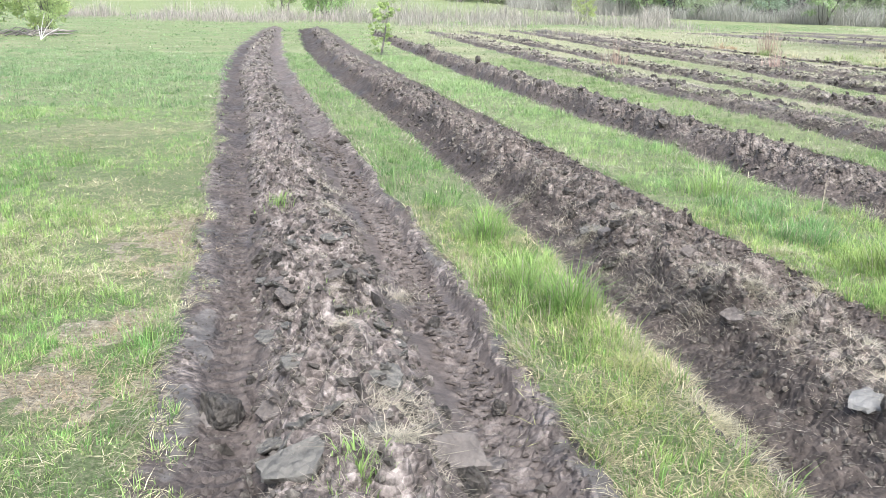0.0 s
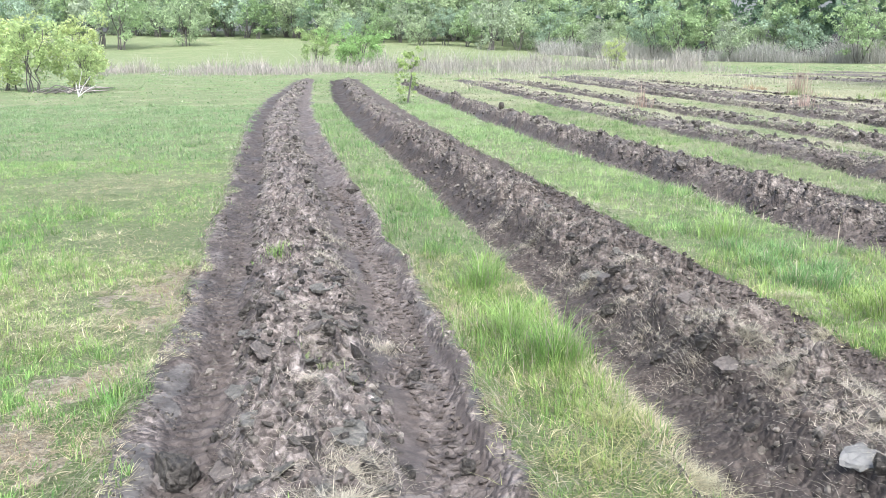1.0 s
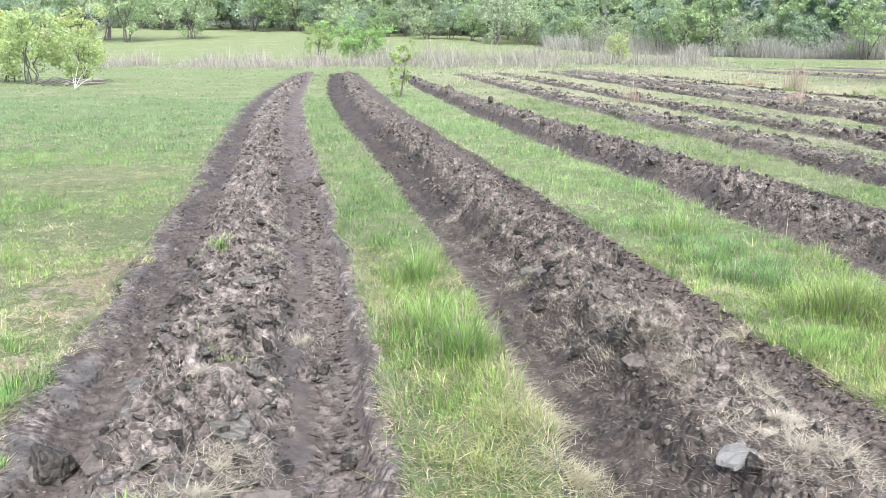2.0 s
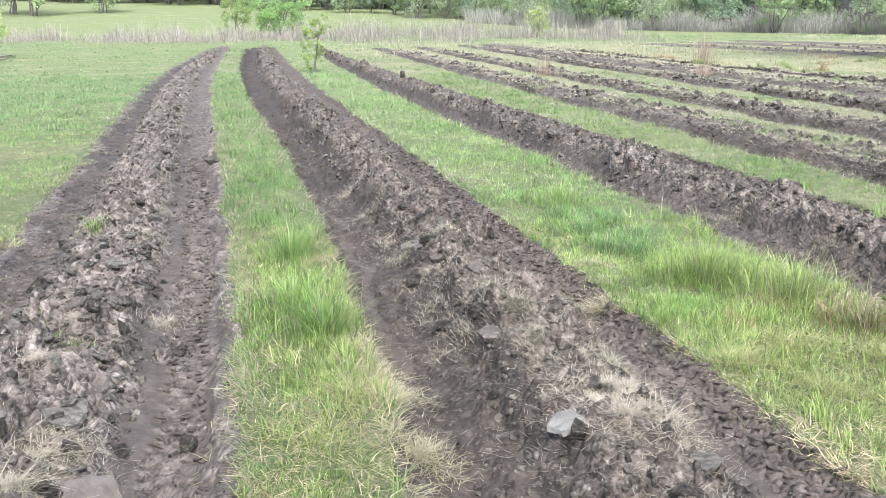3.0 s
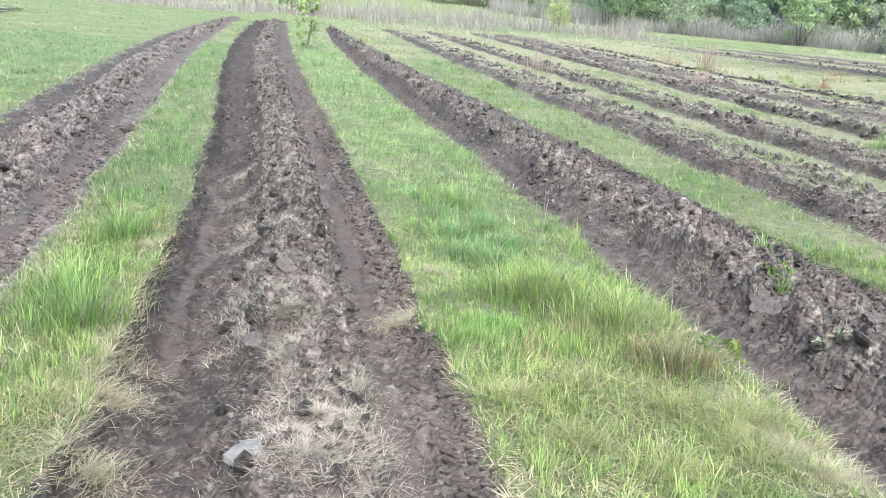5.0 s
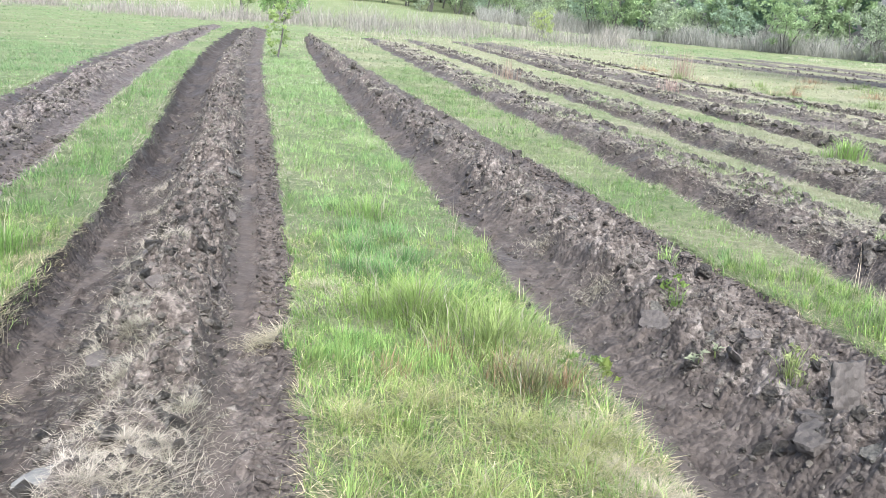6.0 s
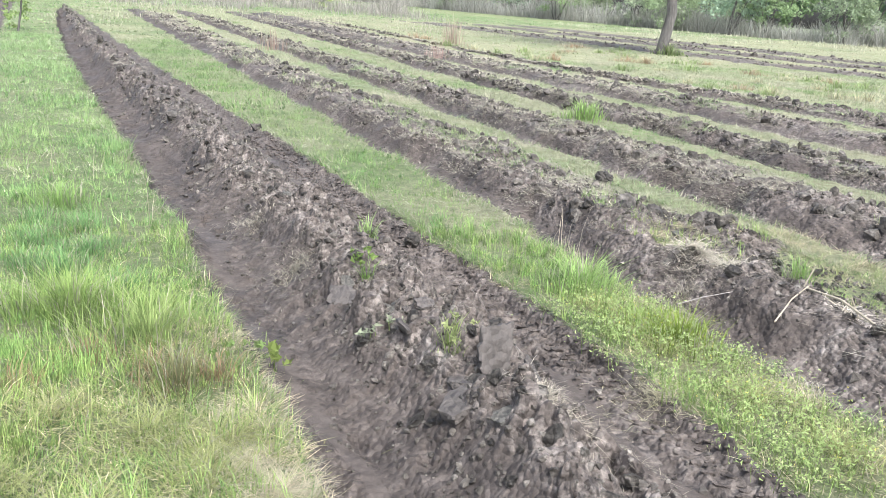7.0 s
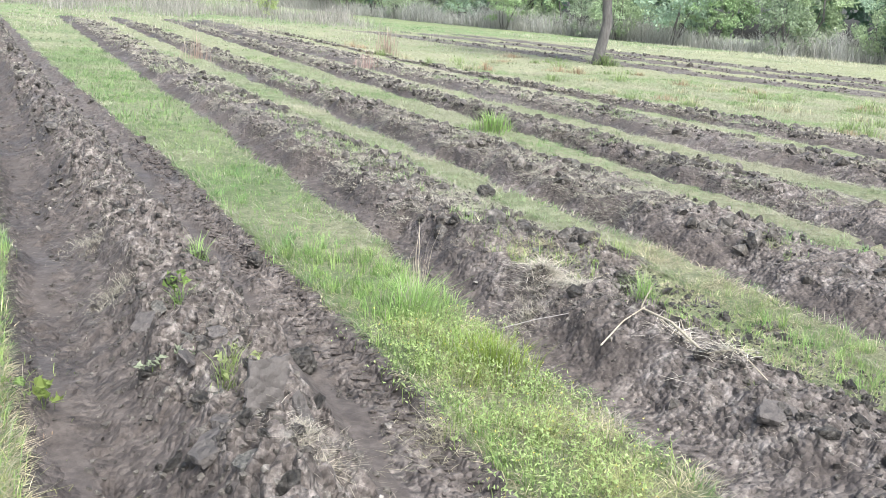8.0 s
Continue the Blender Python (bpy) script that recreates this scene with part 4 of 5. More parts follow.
# ---- single clods that stand out ----
def slab_mesh(seed, thick=0.2):
    """A broken slab of clay: a crooked outline with ragged, crumbling sides and an uneven face."""
    r = random.Random(seed)
    n = r.randint(5, 7)
    corners = [(math.cos(a) * u, math.sin(a) * u * 0.72) for a, u in ((6.283 * (k + r.uniform(-0.33, 0.33)) / n, r.uniform(0.72, 1.18)) for k in range(n))]
    outline = []
    for k, (p, q) in enumerate(zip(corners, corners[1:] + corners[:1])):
        for u in (0.0, 0.27, 0.5, 0.74):
            wob = 0.05 if u else 0.0
            outline.append((p[0] + (q[0] - p[0]) * u + r.uniform(-wob, wob), p[1] + (q[1] - p[1]) * u + r.uniform(-wob, wob)))
    bm = bmesh.new()
    lean = (r.uniform(-0.08, 0.08), r.uniform(-0.08, 0.08))
    rings = []
    for size, z, wob in ((0.35, 1.0, 0.02), (0.72, 1.0, 0.02), (0.97, 0.94, 0.02), (1.02, 0.45, 0.06), (0.93, -0.3, 0.06), (0.5, -0.6, 0.02)):
        rings.append([bm.verts.new((x * size + r.uniform(-wob, wob), y * size + r.uniform(-wob, wob), thick * (z + r.uniform(-0.06, 0.06)) + (x * lean[0] + y * lean[1] if z > 0.9 else 0))) for x, y in outline])
    m = len(outline)
    for a, b in zip(rings, rings[1:]):
        for k in range(m):
            bm.faces.new((a[k], b[k], b[(k + 1) % m], a[(k + 1) % m]))
    bm.faces.new(rings[0])
    bm.faces.new(rings[-1][::-1])
    bmesh.ops.triangulate(bm, faces=bm.faces)
    bmesh.ops.recalc_face_normals(bm, faces=bm.faces)
    for v in bm.verts:
        v.co += 0.035 * Vector((float(grain(v.co.x, v.co.z, 0.3, seed)), float(grain(v.co.y, v.co.z, 0.3, seed + 1)), float(grain(v.co.x, v.co.y, 0.45, seed + 2))))
    bm.normal_update()
    for f in bm.faces:
        f.smooth = True
    for e in bm.edges:
        e.smooth = len(e.link_faces) == 2 and e.calc_face_angle() < 0.55
    me = bpy.data.meshes.new("clay_clod")
    bm.to_mesh(me)
    bm.free()
    return me


slabs = [slab_mesh(700 + k) for k in range(6)]
dark_slabs = [slab_mesh(710 + k, 0.32) for k in range(3)]
lumps_big = []
for k in range(5):
    v, f = boulder(800 + k, 7, 3)
    lumps_big.append(mesh_of("big_clod", v + 0.05 * np.sin(v[:, [1, 2, 0]] * 5), [f]))

v, f = boulder(811, 7, 3)
pale_lump = mesh_of("big_clod", v, [f])


def lay(data, mat, name, label, category, group, x, y, size, tilt, turn, lift=0.04):
    """Sets a piece down on the slope of the ground under it, tilted further by that many degrees."""
    reach = max(0.06, 0.8 * size)
    z, _ = relief(x + reach * np.array((0, 1, -1, 0, 0)), y + reach * np.array((0, 0, 0, 1, -1)))
    level = Vector((float(z[2] - z[1]) / (5 * reach), float(z[4] - z[3]) / (5 * reach), 1.0)).to_track_quat("Z", "Y").to_matrix().to_4x4()
    ob = thing(name, data if not data.materials or data.materials[0] == mat else data.copy(), mat, label, category, group)
    ob.matrix_world = pose(x, y, float(z.mean()) + size * lift) @ (level if tilt < 35 else Matrix.Identity(4)) @ pose(0, 0, 0, tilt, tilt * 0.4, turn) @ pose(0, 0, 0, 0, 0, 0 if tilt < 50 else 90) @ Matrix.Scale(size, 4)


# slabs that can be told apart: place, half length, tilt, turn, and whether the clay is pale
SLABS = (
    (-0.33, 3.12, 0.15, 10, 75, 1), (0.25, 3.28, 0.12, 38, 20, 0), (0.38, 3.34, 0.085, 32, 130, 0), (-0.45, 3.84, 0.13, 26, 150, 1),
    (-0.08, 3.85, 0.13, 8, 10, 1), (-0.44, 4.25, 0.075, 20, 60, 1), (-0.71, 4.43, 0.085, 14, 35, 1), (-0.60, 4.47, 0.065, 18, 100, 1),
    (-0.70, 4.84, 0.09, 40, 70, 0), (0.13, 4.80, 0.065, 20, 140, 0), (0.20, 4.74, 0.05, 25, 30, 0), (-0.60, 6.14, 0.12, 10, 20, 1), (-0.74, 3.64, 0.12, 30, 160, 0),
    (-1.21, 7.34, 0.12, 12, 50, 1), (-0.88, 6.49, 0.09, 20, 110, 0), (-0.36, 5.30, 0.09, 24, 15, 0), (-0.52, 3.62, 0.08, 45, 95, 0),
    (2.39, 3.40, 0.10, 18, 160, 1), (2.22, 3.57, 0.06, 30, 40, 0), (1.75, 4.76, 0.09, 12, 15, 0), (1.30, 6.88, 0.11, 16, 75, 1), (1.92, 5.97, 0.08, 20, 10, 0),
    (1.14, 9.65, 0.12, 20, 40, 1), (1.31, 8.83, 0.11, 14, 120, 0), (1.36, 6.62, 0.10, 25, 150, 0),
    (5.08, 4.68, 0.15, 62, 15, 0), (4.87, 4.42, 0.12, 8, 150, 0), (4.92, 4.60, 0.09, 22, 165, 0), (5.22, 4.53, 0.09, 58, 50, 0),
    (4.77, 5.19, 0.10, 42, 80, 0), (4.57, 5.98, 0.13, 26, 10, 0), (7.44, 4.42, 0.11, 30, 60, 0), (6.84, 4.19, 0.12, 16, 20, 1),
)
rr = random.Random(12)
for k, (x, y, size, tilt, turn, pale) in enumerate(SLABS):
    tipped = tilt > 35
    label = "smooth slab of dark clay tipped up among clods" if tipped else "smooth pale grey slab of clay on a ploughed ridge" if pale else "broken grey-brown slab of clay on a ploughed ridge"
    lay((slabs if pale or tipped else dark_slabs)[k % (6 if pale or tipped else 3)], SLAB if pale else WETSLAB if x > 4 else DARKSLAB, "clay_clod", label, "soil clod", "tipped slabs" if tipped else "soil slabs", x, y, size, tilt if tipped else 0.6 * tilt, turn, 0.8 if tilt > 50 else 0.45 if tipped else 0.0)
for k in range(110):
    row = (0, 0, 1, 0, 2)[k % 5]
    y = rr.uniform(2.95, 7.0) if row == 0 else rr.uniform(3.4, 8.0)
    q = rr.uniform(0.27, 0.67) if row == 0 else rr.uniform(0.40, 0.72)
    x = float(edge(ROWS[row][0], np.array(y)) + q * (edge(ROWS[row][1], np.array(y)) - edge(ROWS[row][0], np.array(y))))
    pale = rr.random() < (0.5 if row == 0 else 0.25)
    lay((slabs if pale else dark_slabs)[rr.randrange(6 if pale else 3)], SLAB if pale else DARKSLAB, "clay_clod", "small pale broken piece of clay on a ploughed ridge" if pale else "small grey-brown broken piece of clay on a ploughed ridge", "soil clod", "small slabs", x, y, rr.uniform(0.025, 0.075), rr.uniform(3, 50), rr.uniform(0, 360), 0.0)
lay(slab_mesh(733, 0.16), PALE, "clay_clod", "nearly white smooth slab of clay lying in straw", "soil clod", "soil slabs", 1.97, 3.68, 0.115, 3, 15, -0.02)
for k in range(46):
    row = (0, 0, 0, 1, 2, 3)[k % 6]
    y = rr.uniform(3.0, 5.6) if row == 0 else rr.uniform(3.4, 7.5)
    q = rr.uniform(0.27, 0.68) if row == 0 else rr.uniform(0.4, 0.72)
    x = float(edge(ROWS[row][0], y) + q * (edge(ROWS[row][1], y) - edge(ROWS[row][0], y)))
    lay(slabs[k % 6], SLAB, "clay_clod", "small pale broken slab of clay soil on a ploughed ridge", "soil clod", "small slabs", x, y, rr.uniform(0.03, 0.075), rr.uniform(5, 45), rr.uniform(0, 360))
for k, (x, y, size) in enumerate(((-0.75, 3.63, 0.11), (-0.74, 4.88, 0.07), (0.43, 3.83, 0.06), (4.36, 8.15, 0.06), (5.32, 5.45, 0.10), (7.65, 9.40, 0.10), (7.91, 7.70, 0.10), (5.21, 7.26, 0.09), (0.13, 4.84, 0.06))):
    lay(pale_lump if k == 3 else lumps_big[k % 5], SLAB if k == 3 else BIG, "big_clod", "pale dry lump of soil on a ploughed ridge" if k == 3 else "large dark clod of turned soil", "soil clod", "large clods", x, y, size, rr.uniform(0, 50), rr.uniform(0, 360), 0.2)


# ---- tufts, weeds, canes ----
def tuft(x, y, count, tall, spread, tint, label, name="grass_tuft", category="grass tuft", group="grass tufts", droop=0.85, wide=0.0042, flat=0.0):
    a, d = rng.uniform(0, 6.283, count), spread * np.abs(rng.normal(0, 0.8, count))
    bx, by = d * np.cos(a) * rng.uniform(0.7, 1.3), d * np.sin(a) * rng.uniform(0.7, 1.3)
    z, _ = relief(x + bx, y + by)
    z0 = float(z.min())
    h = tall * rng.uniform(0.25, 1.1, count) * np.exp(-0.7 * (d / spread) ** 2)
    col = np.array(tint) * rng.uniform(0.45 if flat else 0.65, 1.2 if flat else 1.35, (count, 1))
    dry = rng.random(count) < 0.15
    col[dry] = STRAW * rng.uniform(0.4, 0.9, (int(dry.sum()), 1))
    yaw = a - math.pi / 2 + rng.normal(0, 1.0 if not flat else 2.5, count)
    lean = (h * rng.uniform(0.1, 1.5, count) + flat * rng.uniform(0.3, 1.0, count)) * droop
    thick = wide * rng.uniform(0.6, 1.4, count)
    base = np.stack([bx, by, z - z0], 1)
    top = tagged(new(name), label, category, group)
    top.location = (x, y, z0)
    for piece, m in (("fresh_grass", ~dry), ("dry_grass", dry)):
        if not m.any():
            continue
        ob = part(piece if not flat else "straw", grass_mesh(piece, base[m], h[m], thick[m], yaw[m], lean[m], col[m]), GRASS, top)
        tagged(ob, kind="stuff")


RICH, FRESH, DULL = (0.185, 0.30, 0.085), (0.225, 0.335, 0.105), (0.47, 0.43, 0.345)
tuft(0.45, 6.44, 420, 0.30, 0.20, RICH, "dense dark-green grass tuft on a grass strip")
tuft(0.86, 4.85, 520, 0.32, 0.22, RICH, "dense green grass tuft at a furrow's edge")
tuft(0.62, 5.35, 420, 0.22, 0.28, FRESH, "bright green grass tuft on a grass strip")
tuft(3.15, 5.70, 1400, 0.28, 0.46, (0.235, 0.315, 0.10), "tall thick green grass tuft on a wide grass strip")
tuft(3.55, 5.35, 800, 0.26, 0.36, (0.26, 0.325, 0.12), "tall green grass tuft mixed with straw")
tuft(2.62, 8.20, 500, 0.24, 0.30, FRESH, "bright green grass tuft on a wide grass strip")
tuft(3.72, 4.85, 260, 0.20, 0.22, (0.20, 0.20, 0.10), "reddish-brown and green grass tuft at a furrow's edge")
for x, y, n in ((2.92, 6.55, 700), (2.66, 7.15, 600), (3.02, 6.95, 600), (2.72, 6.65, 500), (2.55, 7.7, 400), (2.9, 7.5, 400), (3.35, 6.2, 300)):
    tuft(x, y, n, 0.15, 0.26, (0.155, 0.265, 0.10), "low vivid green grass patch on a wide grass strip", wide=0.0036)
for x, y, n in ((3.9, 4.9, 200), (3.3, 5.15, 160), (3.05, 4.9, 120), (3.6, 5.0, 200)):
    tuft(x, y, n, 0.14, 0.16, (0.27, 0.19, 0.11), "reddish-brown withered grass at a tuft's foot", "withered_tuft", "dry grass", "dry grass", wide=0.003)
tuft(6.05, 6.00, 700, 0.26, 0.28, FRESH, "yellow-green grass tuft on a grass strip")
tuft(6.30, 5.20, 700, 0.20, 0.34, (0.19, 0.25, 0.05), "yellow-green weeds and grass on a grass strip")
tuft(-0.43, 4.62, 120, 0.09, 0.09, FRESH, "small green sod on a ploughed ridge")
tuft(-0.08, 2.90, 200, 0.08, 0.12, FRESH, "small green sod on a ploughed ridge")
tuft(-0.28, 4.5, 90, 0.08, 0.12, (0.22, 0.26, 0.12), "small green sod on a ploughed ridge")
tuft(-1.22, 7.25, 160, 0.14, 0.12, FRESH, "small green sod on a ploughed ridge")
tuft(4.73, 6.19, 60, 0.16, 0.06, FRESH, "small green weed on a ploughed ridge")
tuft(4.83, 6.86, 60, 0.18, 0.06, FRESH, "small green weed on a ploughed ridge")
tuft(4.94, 4.89, 110, 0.13, 0.09, (0.2, 0.25, 0.09), "small green sod on a ploughed ridge")
tuft(9.34, 14.17, 420, 0.34, 0.42, FRESH, "bright green grass tuft on a ploughed ridge", wide=0.012)
tuft(7.62, 6.05, 200, 0.20, 0.16, FRESH, "bright green grass tuft on a ploughed ridge")
for x, y in ((2.16, 3.86), (2.26, 4.0), (2.24, 3.62)):
    tuft(x, y, 1100, 0.036, 0.22, (0.54, 0.485, 0.40), "thick mat of bleached straw on a ploughed ridge", "straw_clump", "straw", "straw clumps", 1.0, 0.0017, 0.085)
for x, y, n, spread in ((1.12, 7.3, 300, 0.2), (1.25, 6.8, 260, 0.18), (1.42, 6.1, 280, 0.2), (1.75, 5.3, 260, 0.18), (1.85, 4.85, 280, 0.18), (1.62, 5.0, 220, 0.16), (0.9, 8.2, 260, 0.22), (0.6, 9.2, 260, 0.25), (1.95, 4.5, 240, 0.16), (-0.75, 6.9, 240, 0.2), (-0.95, 8.0, 260, 0.25), (-0.1, 5.3, 200, 0.15)):
    tuft(x, y, n * 4, 0.04, spread * 1.4, DULL, "pale clump of dry straw on a ploughed ridge", "straw_clump", "straw", "straw clumps", 1.0, 0.0019, 0.075)
for x, y, n, spread in ((-0.02, 3.58, 260, 0.15), (0.02, 3.15, 240, 0.14), (-0.45, 4.85, 160, 0.16), (-0.30, 4.15, 160, 0.14), (7.17, 6.52, 420, 0.15), (6.92, 6.25, 220, 0.14), (6.65, 4.55, 200, 0.16), (1.45, 5.6, 220, 0.2), (4.35, 6.7, 240, 0.16), (4.1, 7.9, 200, 0.2), (5.2, 4.3, 180, 0.12), (2.16, 3.92, 420, 0.20), (2.18, 3.60, 300, 0.16), (1.56, 6.55, 220, 0.16), (2.25, 4.35, 160, 0.12), (7.16, 6.42, 260, 0.18), (-0.62, 5.70, 120, 0.12)):
    tuft(x, y, n * 4, 0.04, spread * 1.4, DULL, "pale clump of dry straw on a ploughed ridge", "straw_clump", "straw", "straw clumps", 1.0, 0.0019, 0.075)


tuft(3.70, 4.78, 110, 0.14, 0.26, (0.25, 0.18, 0.11), "reddish-brown withered grass at a tuft's foot", "withered_tuft", "dry grass", "dry grass")
for x, y, n, spread in ((1.22, 4.30, 620, 0.20), (1.36, 3.75, 560, 0.18), (1.10, 4.75, 300, 0.14), (4.0, 4.15, 520, 0.2), (4.12, 3.95, 420, 0.16), (3.92, 4.5, 260, 0.16), (2.40, 5.35, 420, 0.13), (5.85, 4.55, 300, 0.2), (2.55, 6.2, 260, 0.2)):
    tuft(x, y, 2 * n, 0.05, spread, (0.50, 0.46, 0.32), "long pale matted straw at a furrow's edge", "straw_mat", "straw", "straw mats", 1.0, 0.002, 0.13)
for x, y, n, spread in ((3.62, 4.45, 700, 0.32), (3.85, 4.15, 700, 0.28), (3.25, 4.65, 500, 0.26), (3.15, 4.1, 500, 0.3), (3.5, 3.9, 500, 0.3), (3.95, 4.35, 500, 0.2), (2.95, 4.45, 300, 0.22), (0.95, 3.7, 300, 0.25), (1.05, 4.1, 300, 0.22), (6.15, 5.1, 420, 0.26), (6.3, 4.5, 420, 0.26), (6.42, 4.0, 420, 0.26), (6.05, 5.7, 360, 0.24)):
    tuft(x, y, int(1.6 * n), 0.08, spread, (0.35, 0.37, 0.16), "matted yellow-green and straw-coloured grass on a wide strip", "matted_grass", "grass tuft", "matted grass", 1.0, 0.0026, 0.14)
for x, y, n, tall in ((2.42, 9.27, 9, 0.5), (1.05, 5.21, 12, 0.34), (3.33, 7.56, 8, 0.45), (6.35, 6.89, 14, 0.5), (6.43, 7.37, 12, 0.45), (2.75, 9.0, 8, 0.4)):
    tuft(x, y, n, tall, 0.10, (0.42, 0.37, 0.27), "thin upright dry grass stalks on a grass strip", "dry_stalk_clump", "dry grass", "dry stalks", 0.3, 0.0035)
for x, y, n, tall in ((11.5, 32.4, 130, 1.25), (4.9, 26.2, 70, 0.8), (9.7, 26.7, 70, 0.7)):
    tuft(x, y, n, tall, 0.35, (0.38, 0.28, 0.23), "stand of pinkish dry weed stalks between the rows", "dry_weed_stand", "dry weeds", "dry weeds", 0.35, 0.013)
tuft(20.9, 33.9, 300, 0.5, 0.7, (0.2, 0.25, 0.11), "rank grass round the foot of a lone tree", wide=0.03)

for x, y, n, spread, long in ((-0.04, 3.56, 200, 0.10, 0.24), (0.02, 3.22, 160, 0.10, 0.22), (2.34, 3.62, 180, 0.10, 0.18), (2.05, 4.0, 160, 0.12, 0.18), (2.42, 5.45, 200, 0.10, 0.2), (5.28, 4.2, 140, 0.10, 0.18)):
    tuft(x, y, n, 0.035, spread, (0.48, 0.435, 0.33), "fan of long pale dry straw on a ploughed ridge", "straw_fan", "straw", "straw fans", 1.0, 0.0024, long)
for x, y, n, spread, long in ((7.12, 6.58, 260, 0.13, 0.32), (7.27, 6.32, 160, 0.11, 0.26), (7.47, 5.35, 160, 0.12, 0.2), (7.5, 4.95, 120, 0.12, 0.2)):
    tuft(x, y, n, 0.05, spread, (0.60, 0.555, 0.45), "fan of bleached dry straw on turned sod", "straw_fan", "straw", "straw fans", 1.0, 0.004, long)
# rough tufts on the old sward between the far rows
rt = random.Random(31)
for k in range(80):
    y = rt.uniform(11, 36)
    west, east = float(edge(ROWS[7][1], np.array(y))), float(edge(ROWS[8][0], np.array(y)))
    x = west - 0.6 + (min(east, west + 9) - west + 0.4) * rt.random()
    rusty = rt.random() < 0.35
    tuft(x, y, 120, rt.uniform(0.12, 0.34), rt.uniform(0.25, 0.6), (0.34, 0.25, 0.16) if rusty else (0.23, 0.30, 0.12) if k % 3 else (0.40, 0.385, 0.24), "rusty-brown withered grass tuft on rough pasture" if rusty else "rough yellow-green grass tuft on dry pasture", "rough_tuft", "grass tuft", "rough tufts", 0.9, 0.012)


def cane(points, radius, label, mat=None, name="dry_cane", category="dry stalk", group="dry canes"):
    pts = []
    for x, y, up in points:
        z, _ = relief(np.array([x]), np.array([y]))
        pts.append((x, y, max(float(z[0]), 0.03) + up))
    me = bpy.data.curves.new(name, "CURVE")
    me.dimensions, me.bevel_depth, me.bevel_resolution = "3D", radius, 2
    sp = me.splines.new("POLY")
    sp.points.add(len(pts) - 1)
    for k, (p, q) in enumerate(zip(sp.points, pts)):
        p.co, p.radius = (*q, 1), 1 - 0.4 * k / len(pts)
    thing(name, me, mat or CANE, label, category, group)


cane([(6.96, 5.31, 0.02), (7.18, 5.49, 0.04), (7.41, 5.66, 0.05)], 0.005, "thin pale dry cane lying on turned soil")
cane([(7.41, 5.68, 0.06), (7.405, 5.35, 0.05), (7.42, 5.00, 0.02)], 0.009, "thick bent pale dry cane lying on turned soil")
cane([(7.47, 5.62, 0.05), (7.46, 5.30, 0.05), (7.45, 5.04, 0.02)], 0.005, "thin pale dry cane lying on turned soil")
cane([(7.42, 5.02, 0.02), (7.52, 4.88, 0.03), (7.60, 4.71, 0.02)], 0.004, "thin pale dry cane lying on turned soil")
cane([(7.41, 5.70, 0.06), (7.43, 5.69, 0.13), (7.45, 5.68, 0.19)], 0.005, "short pale broken cane end standing in turned soil")
cane([(6.45, 5.52, 0.06), (6.70, 5.66, 0.05), (6.98, 5.80, 0.03)], 0.003, "thin grey dry cane lying across a furrow's edge", DEADWOOD)
cane([(7.46, 5.25, 0.02), (7.44, 5.27, 0.08), (7.43, 5.30, 0.14)], 0.004, "thin pale dry stalk standing in turned soil")
for k in range(20):
    x0, y0, a = -17.6 + rr.uniform(-1.6, 1.0), 36.4 + rr.uniform(-0.6, 0.6), rr.uniform(-0.4, 0.4)
    reach = rr.uniform(0.6, 1.7)
    cane([(x0, y0, 0.05), (x0 + reach / 2, y0 + a, 0.12 + rr.uniform(0, 0.25)), (x0 + reach, y0 + 2 * a, rr.uniform(0.03, 0.3))], rr.uniform(0.012, 0.03), "grey-brown dead branch in a brush heap on the meadow", BARK if k % 3 else DEADWOOD, "dead_branch", "dead branch", "brush heap")
for dx, up in ((0.0, 1.0), (0.22, 0.8), (-0.2, 0.55), (0.35, 0.45)):
    cane([(-15.8, 34.2, 0.0), (-15.75 + dx * 0.6, 34.3, up * 0.5), (-15.6 + 1.5 * dx, 34.3, up)], 0.013, "bleached dead branch standing upright in the meadow", PALEWOOD, "dead_branch", "dead branch", "brush heap")


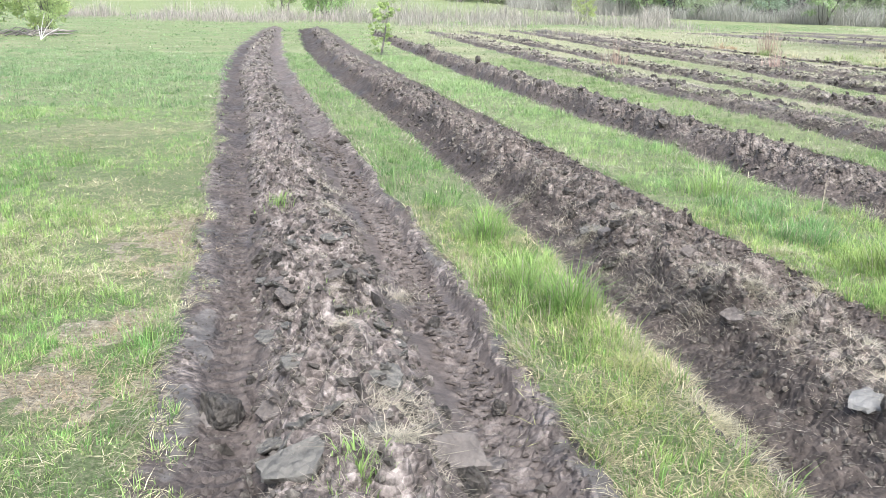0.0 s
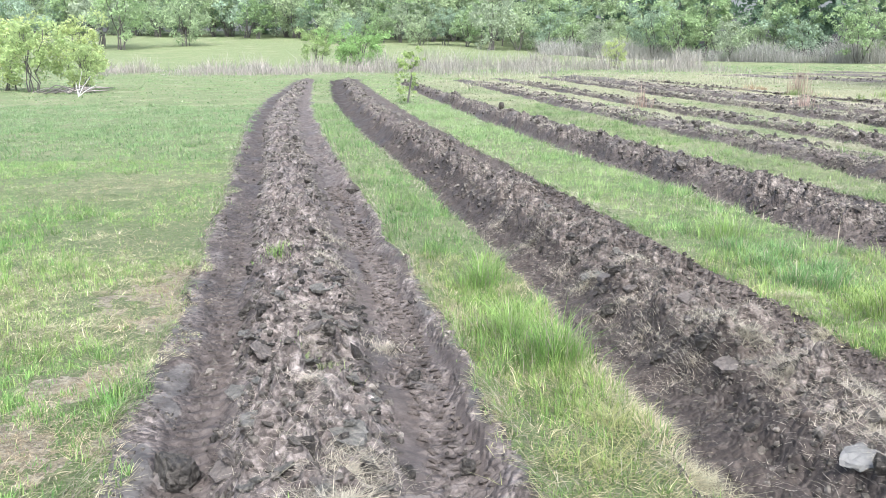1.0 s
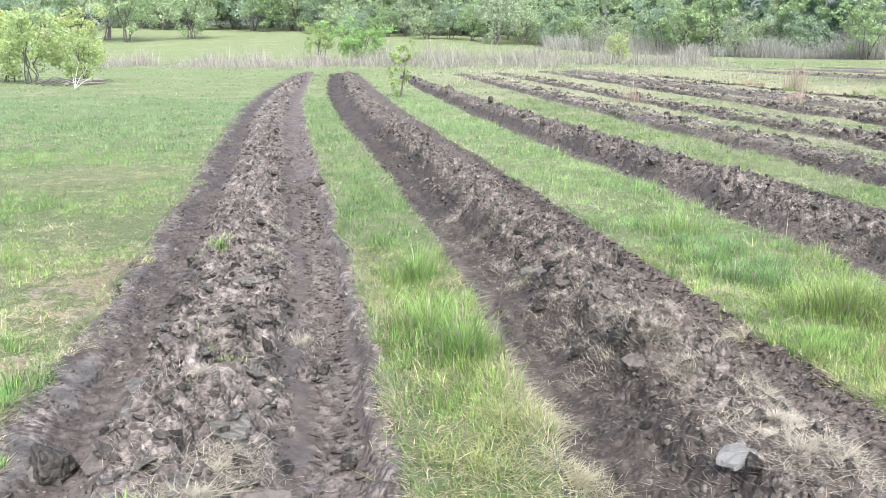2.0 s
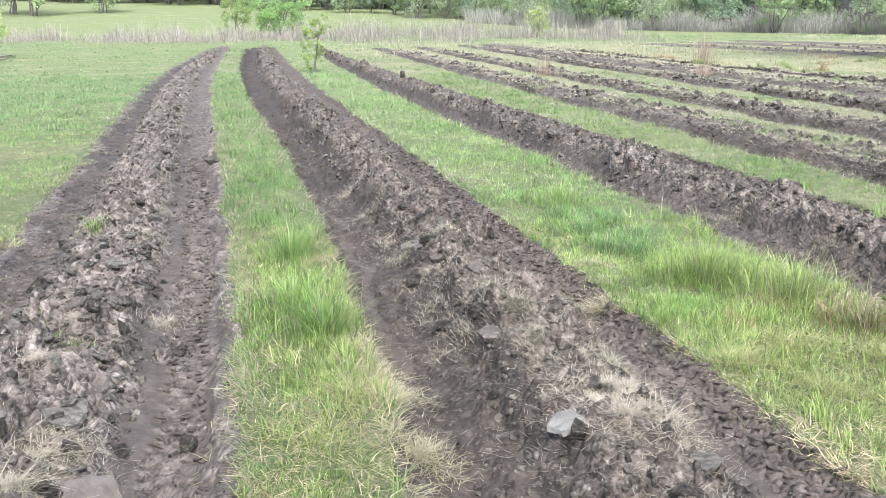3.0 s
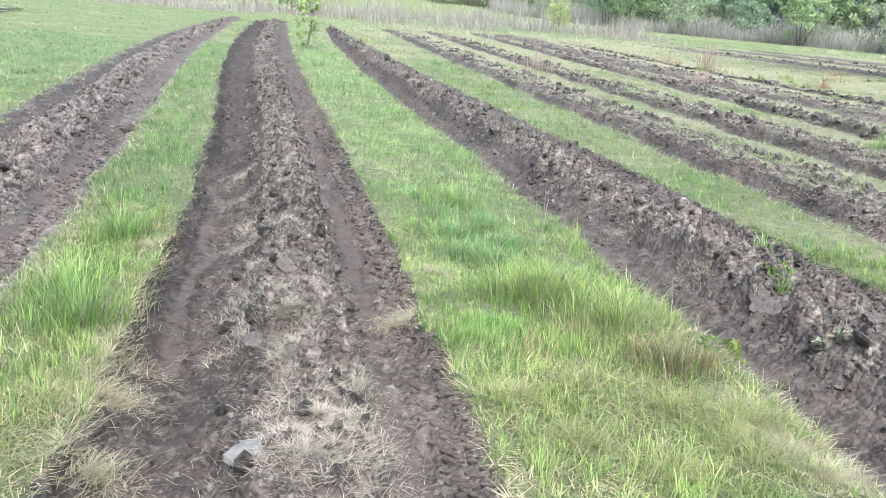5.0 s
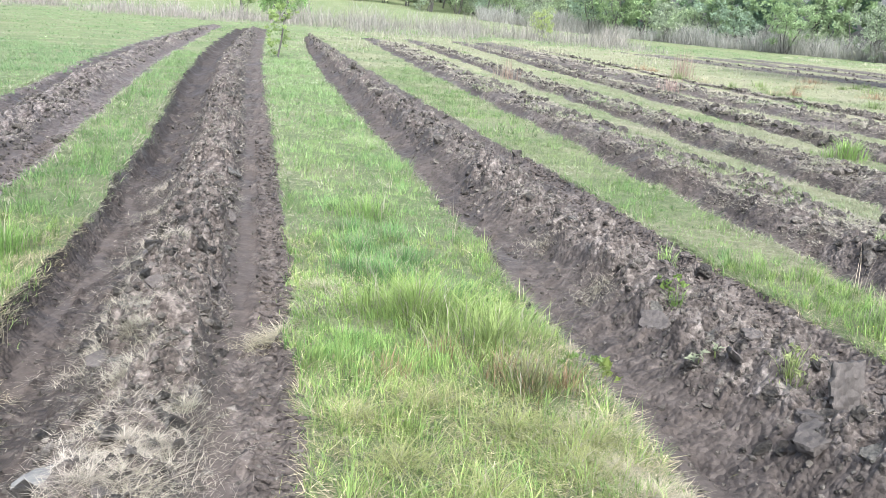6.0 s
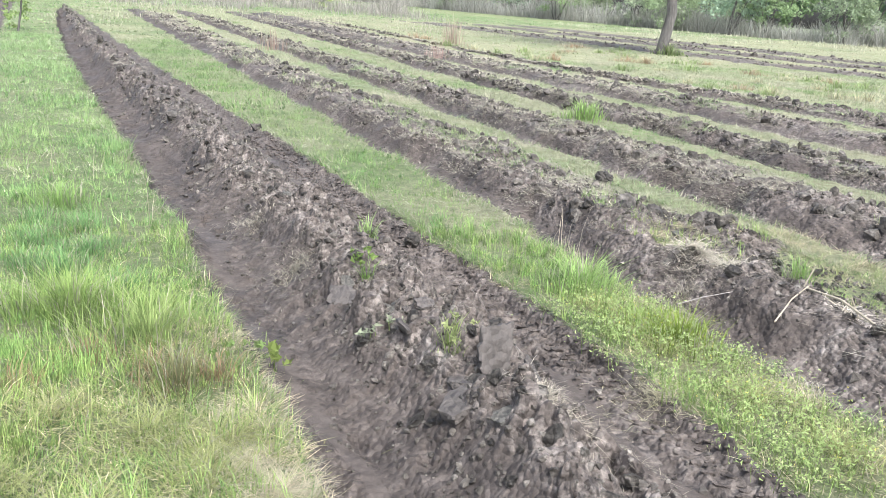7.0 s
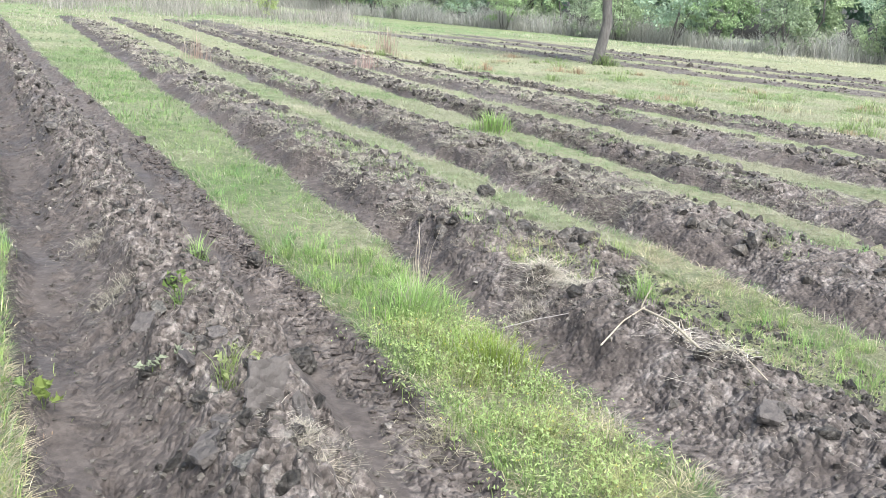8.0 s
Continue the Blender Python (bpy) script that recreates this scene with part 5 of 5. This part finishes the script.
# ---- weeds with broad leaves and small yellow flowers ----
def weed(x, y, count, spread, tall, leaf, tint, label, flowers=0):
    r = np.random.default_rng(int(1000 * abs(x) + 77 * y))
    z, _ = relief(np.array([x]), np.array([y]))
    top = tagged(new("weed"), label, "weed", "weeds")
    top.location = (x, y, float(z[0]) - 0.01)
    n = max(6, count // 8)
    centres = np.stack([r.normal(0, spread * 0.5, n), r.normal(0, spread * 0.5, n), tall * r.uniform(0.3, 1.0, n)], 1)
    v, f, c = foliage(r, centres, np.full(n, spread * 0.3), 8, leaf, tint)
    v[:, 2] = np.maximum(v[:, 2], 0.005)
    tagged(part("foliage", mesh_of("foliage", v, [f], c), LEAF, top), kind="stuff")
    stalks = np.stack([centres[:, 0] * 0.7, centres[:, 1] * 0.7, np.zeros(n)], 1)
    tagged(part("stem", grass_mesh("stem", stalks, centres[:, 2], np.full(n, 0.004), r.uniform(0, 6.283, n), centres[:, 2] * 0.3, np.tile(np.array((0.15, 0.2, 0.06)), (n, 1))), GRASS, top), kind="stuff")
    if flowers:
        p = np.stack([r.normal(0, spread * 0.6, flowers), r.normal(0, spread * 0.6, flowers), tall * r.uniform(0.8, 1.3, flowers)], 1)
        v, f, c = foliage(r, p, np.full(flowers, 0.008), 2, 0.005, (0.62, 0.56, 0.14))
        tagged(part("blossom", mesh_of("blossom", v, [f], c), LEAF, top, "tiny yellow flowers"), kind="stuff")


for k in range(46):
    x, y = 6.22 + rr.uniform(-0.36, 0.36), 3.7 + 2.2 * k / 46
    weed(x - 0.12 * (y - 4.5), y, 140, 0.2, 0.12, 0.0095, (0.33, 0.415, 0.165), "low yellow-green weed with tiny yellow flowers on a grass strip", 4)
weed(4.10, 5.10, 40, 0.07, 0.15, 0.016, (0.17, 0.24, 0.08), "leafy green weed at a furrow's edge")
weed(3.92, 5.00, 30, 0.07, 0.13, 0.015, (0.17, 0.24, 0.08), "leafy green weed at a furrow's edge")
weed(4.70, 6.25, 40, 0.10, 0.16, 0.025, (0.17, 0.24, 0.07), "small leafy weed on a ploughed ridge")
weed(4.15, 5.18, 24, 0.07, 0.15, 0.03, (0.27, 0.33, 0.10), "yellow-green broad-leaved weed at a furrow's edge")
weed(4.72, 5.30, 40, 0.10, 0.10, 0.018, (0.25, 0.28, 0.18), "grey-green leafy weed on a ploughed ridge")
weed(4.95, 4.92, 36, 0.09, 0.12, 0.018, (0.27, 0.31, 0.13), "pale green leafy weed among large clods")
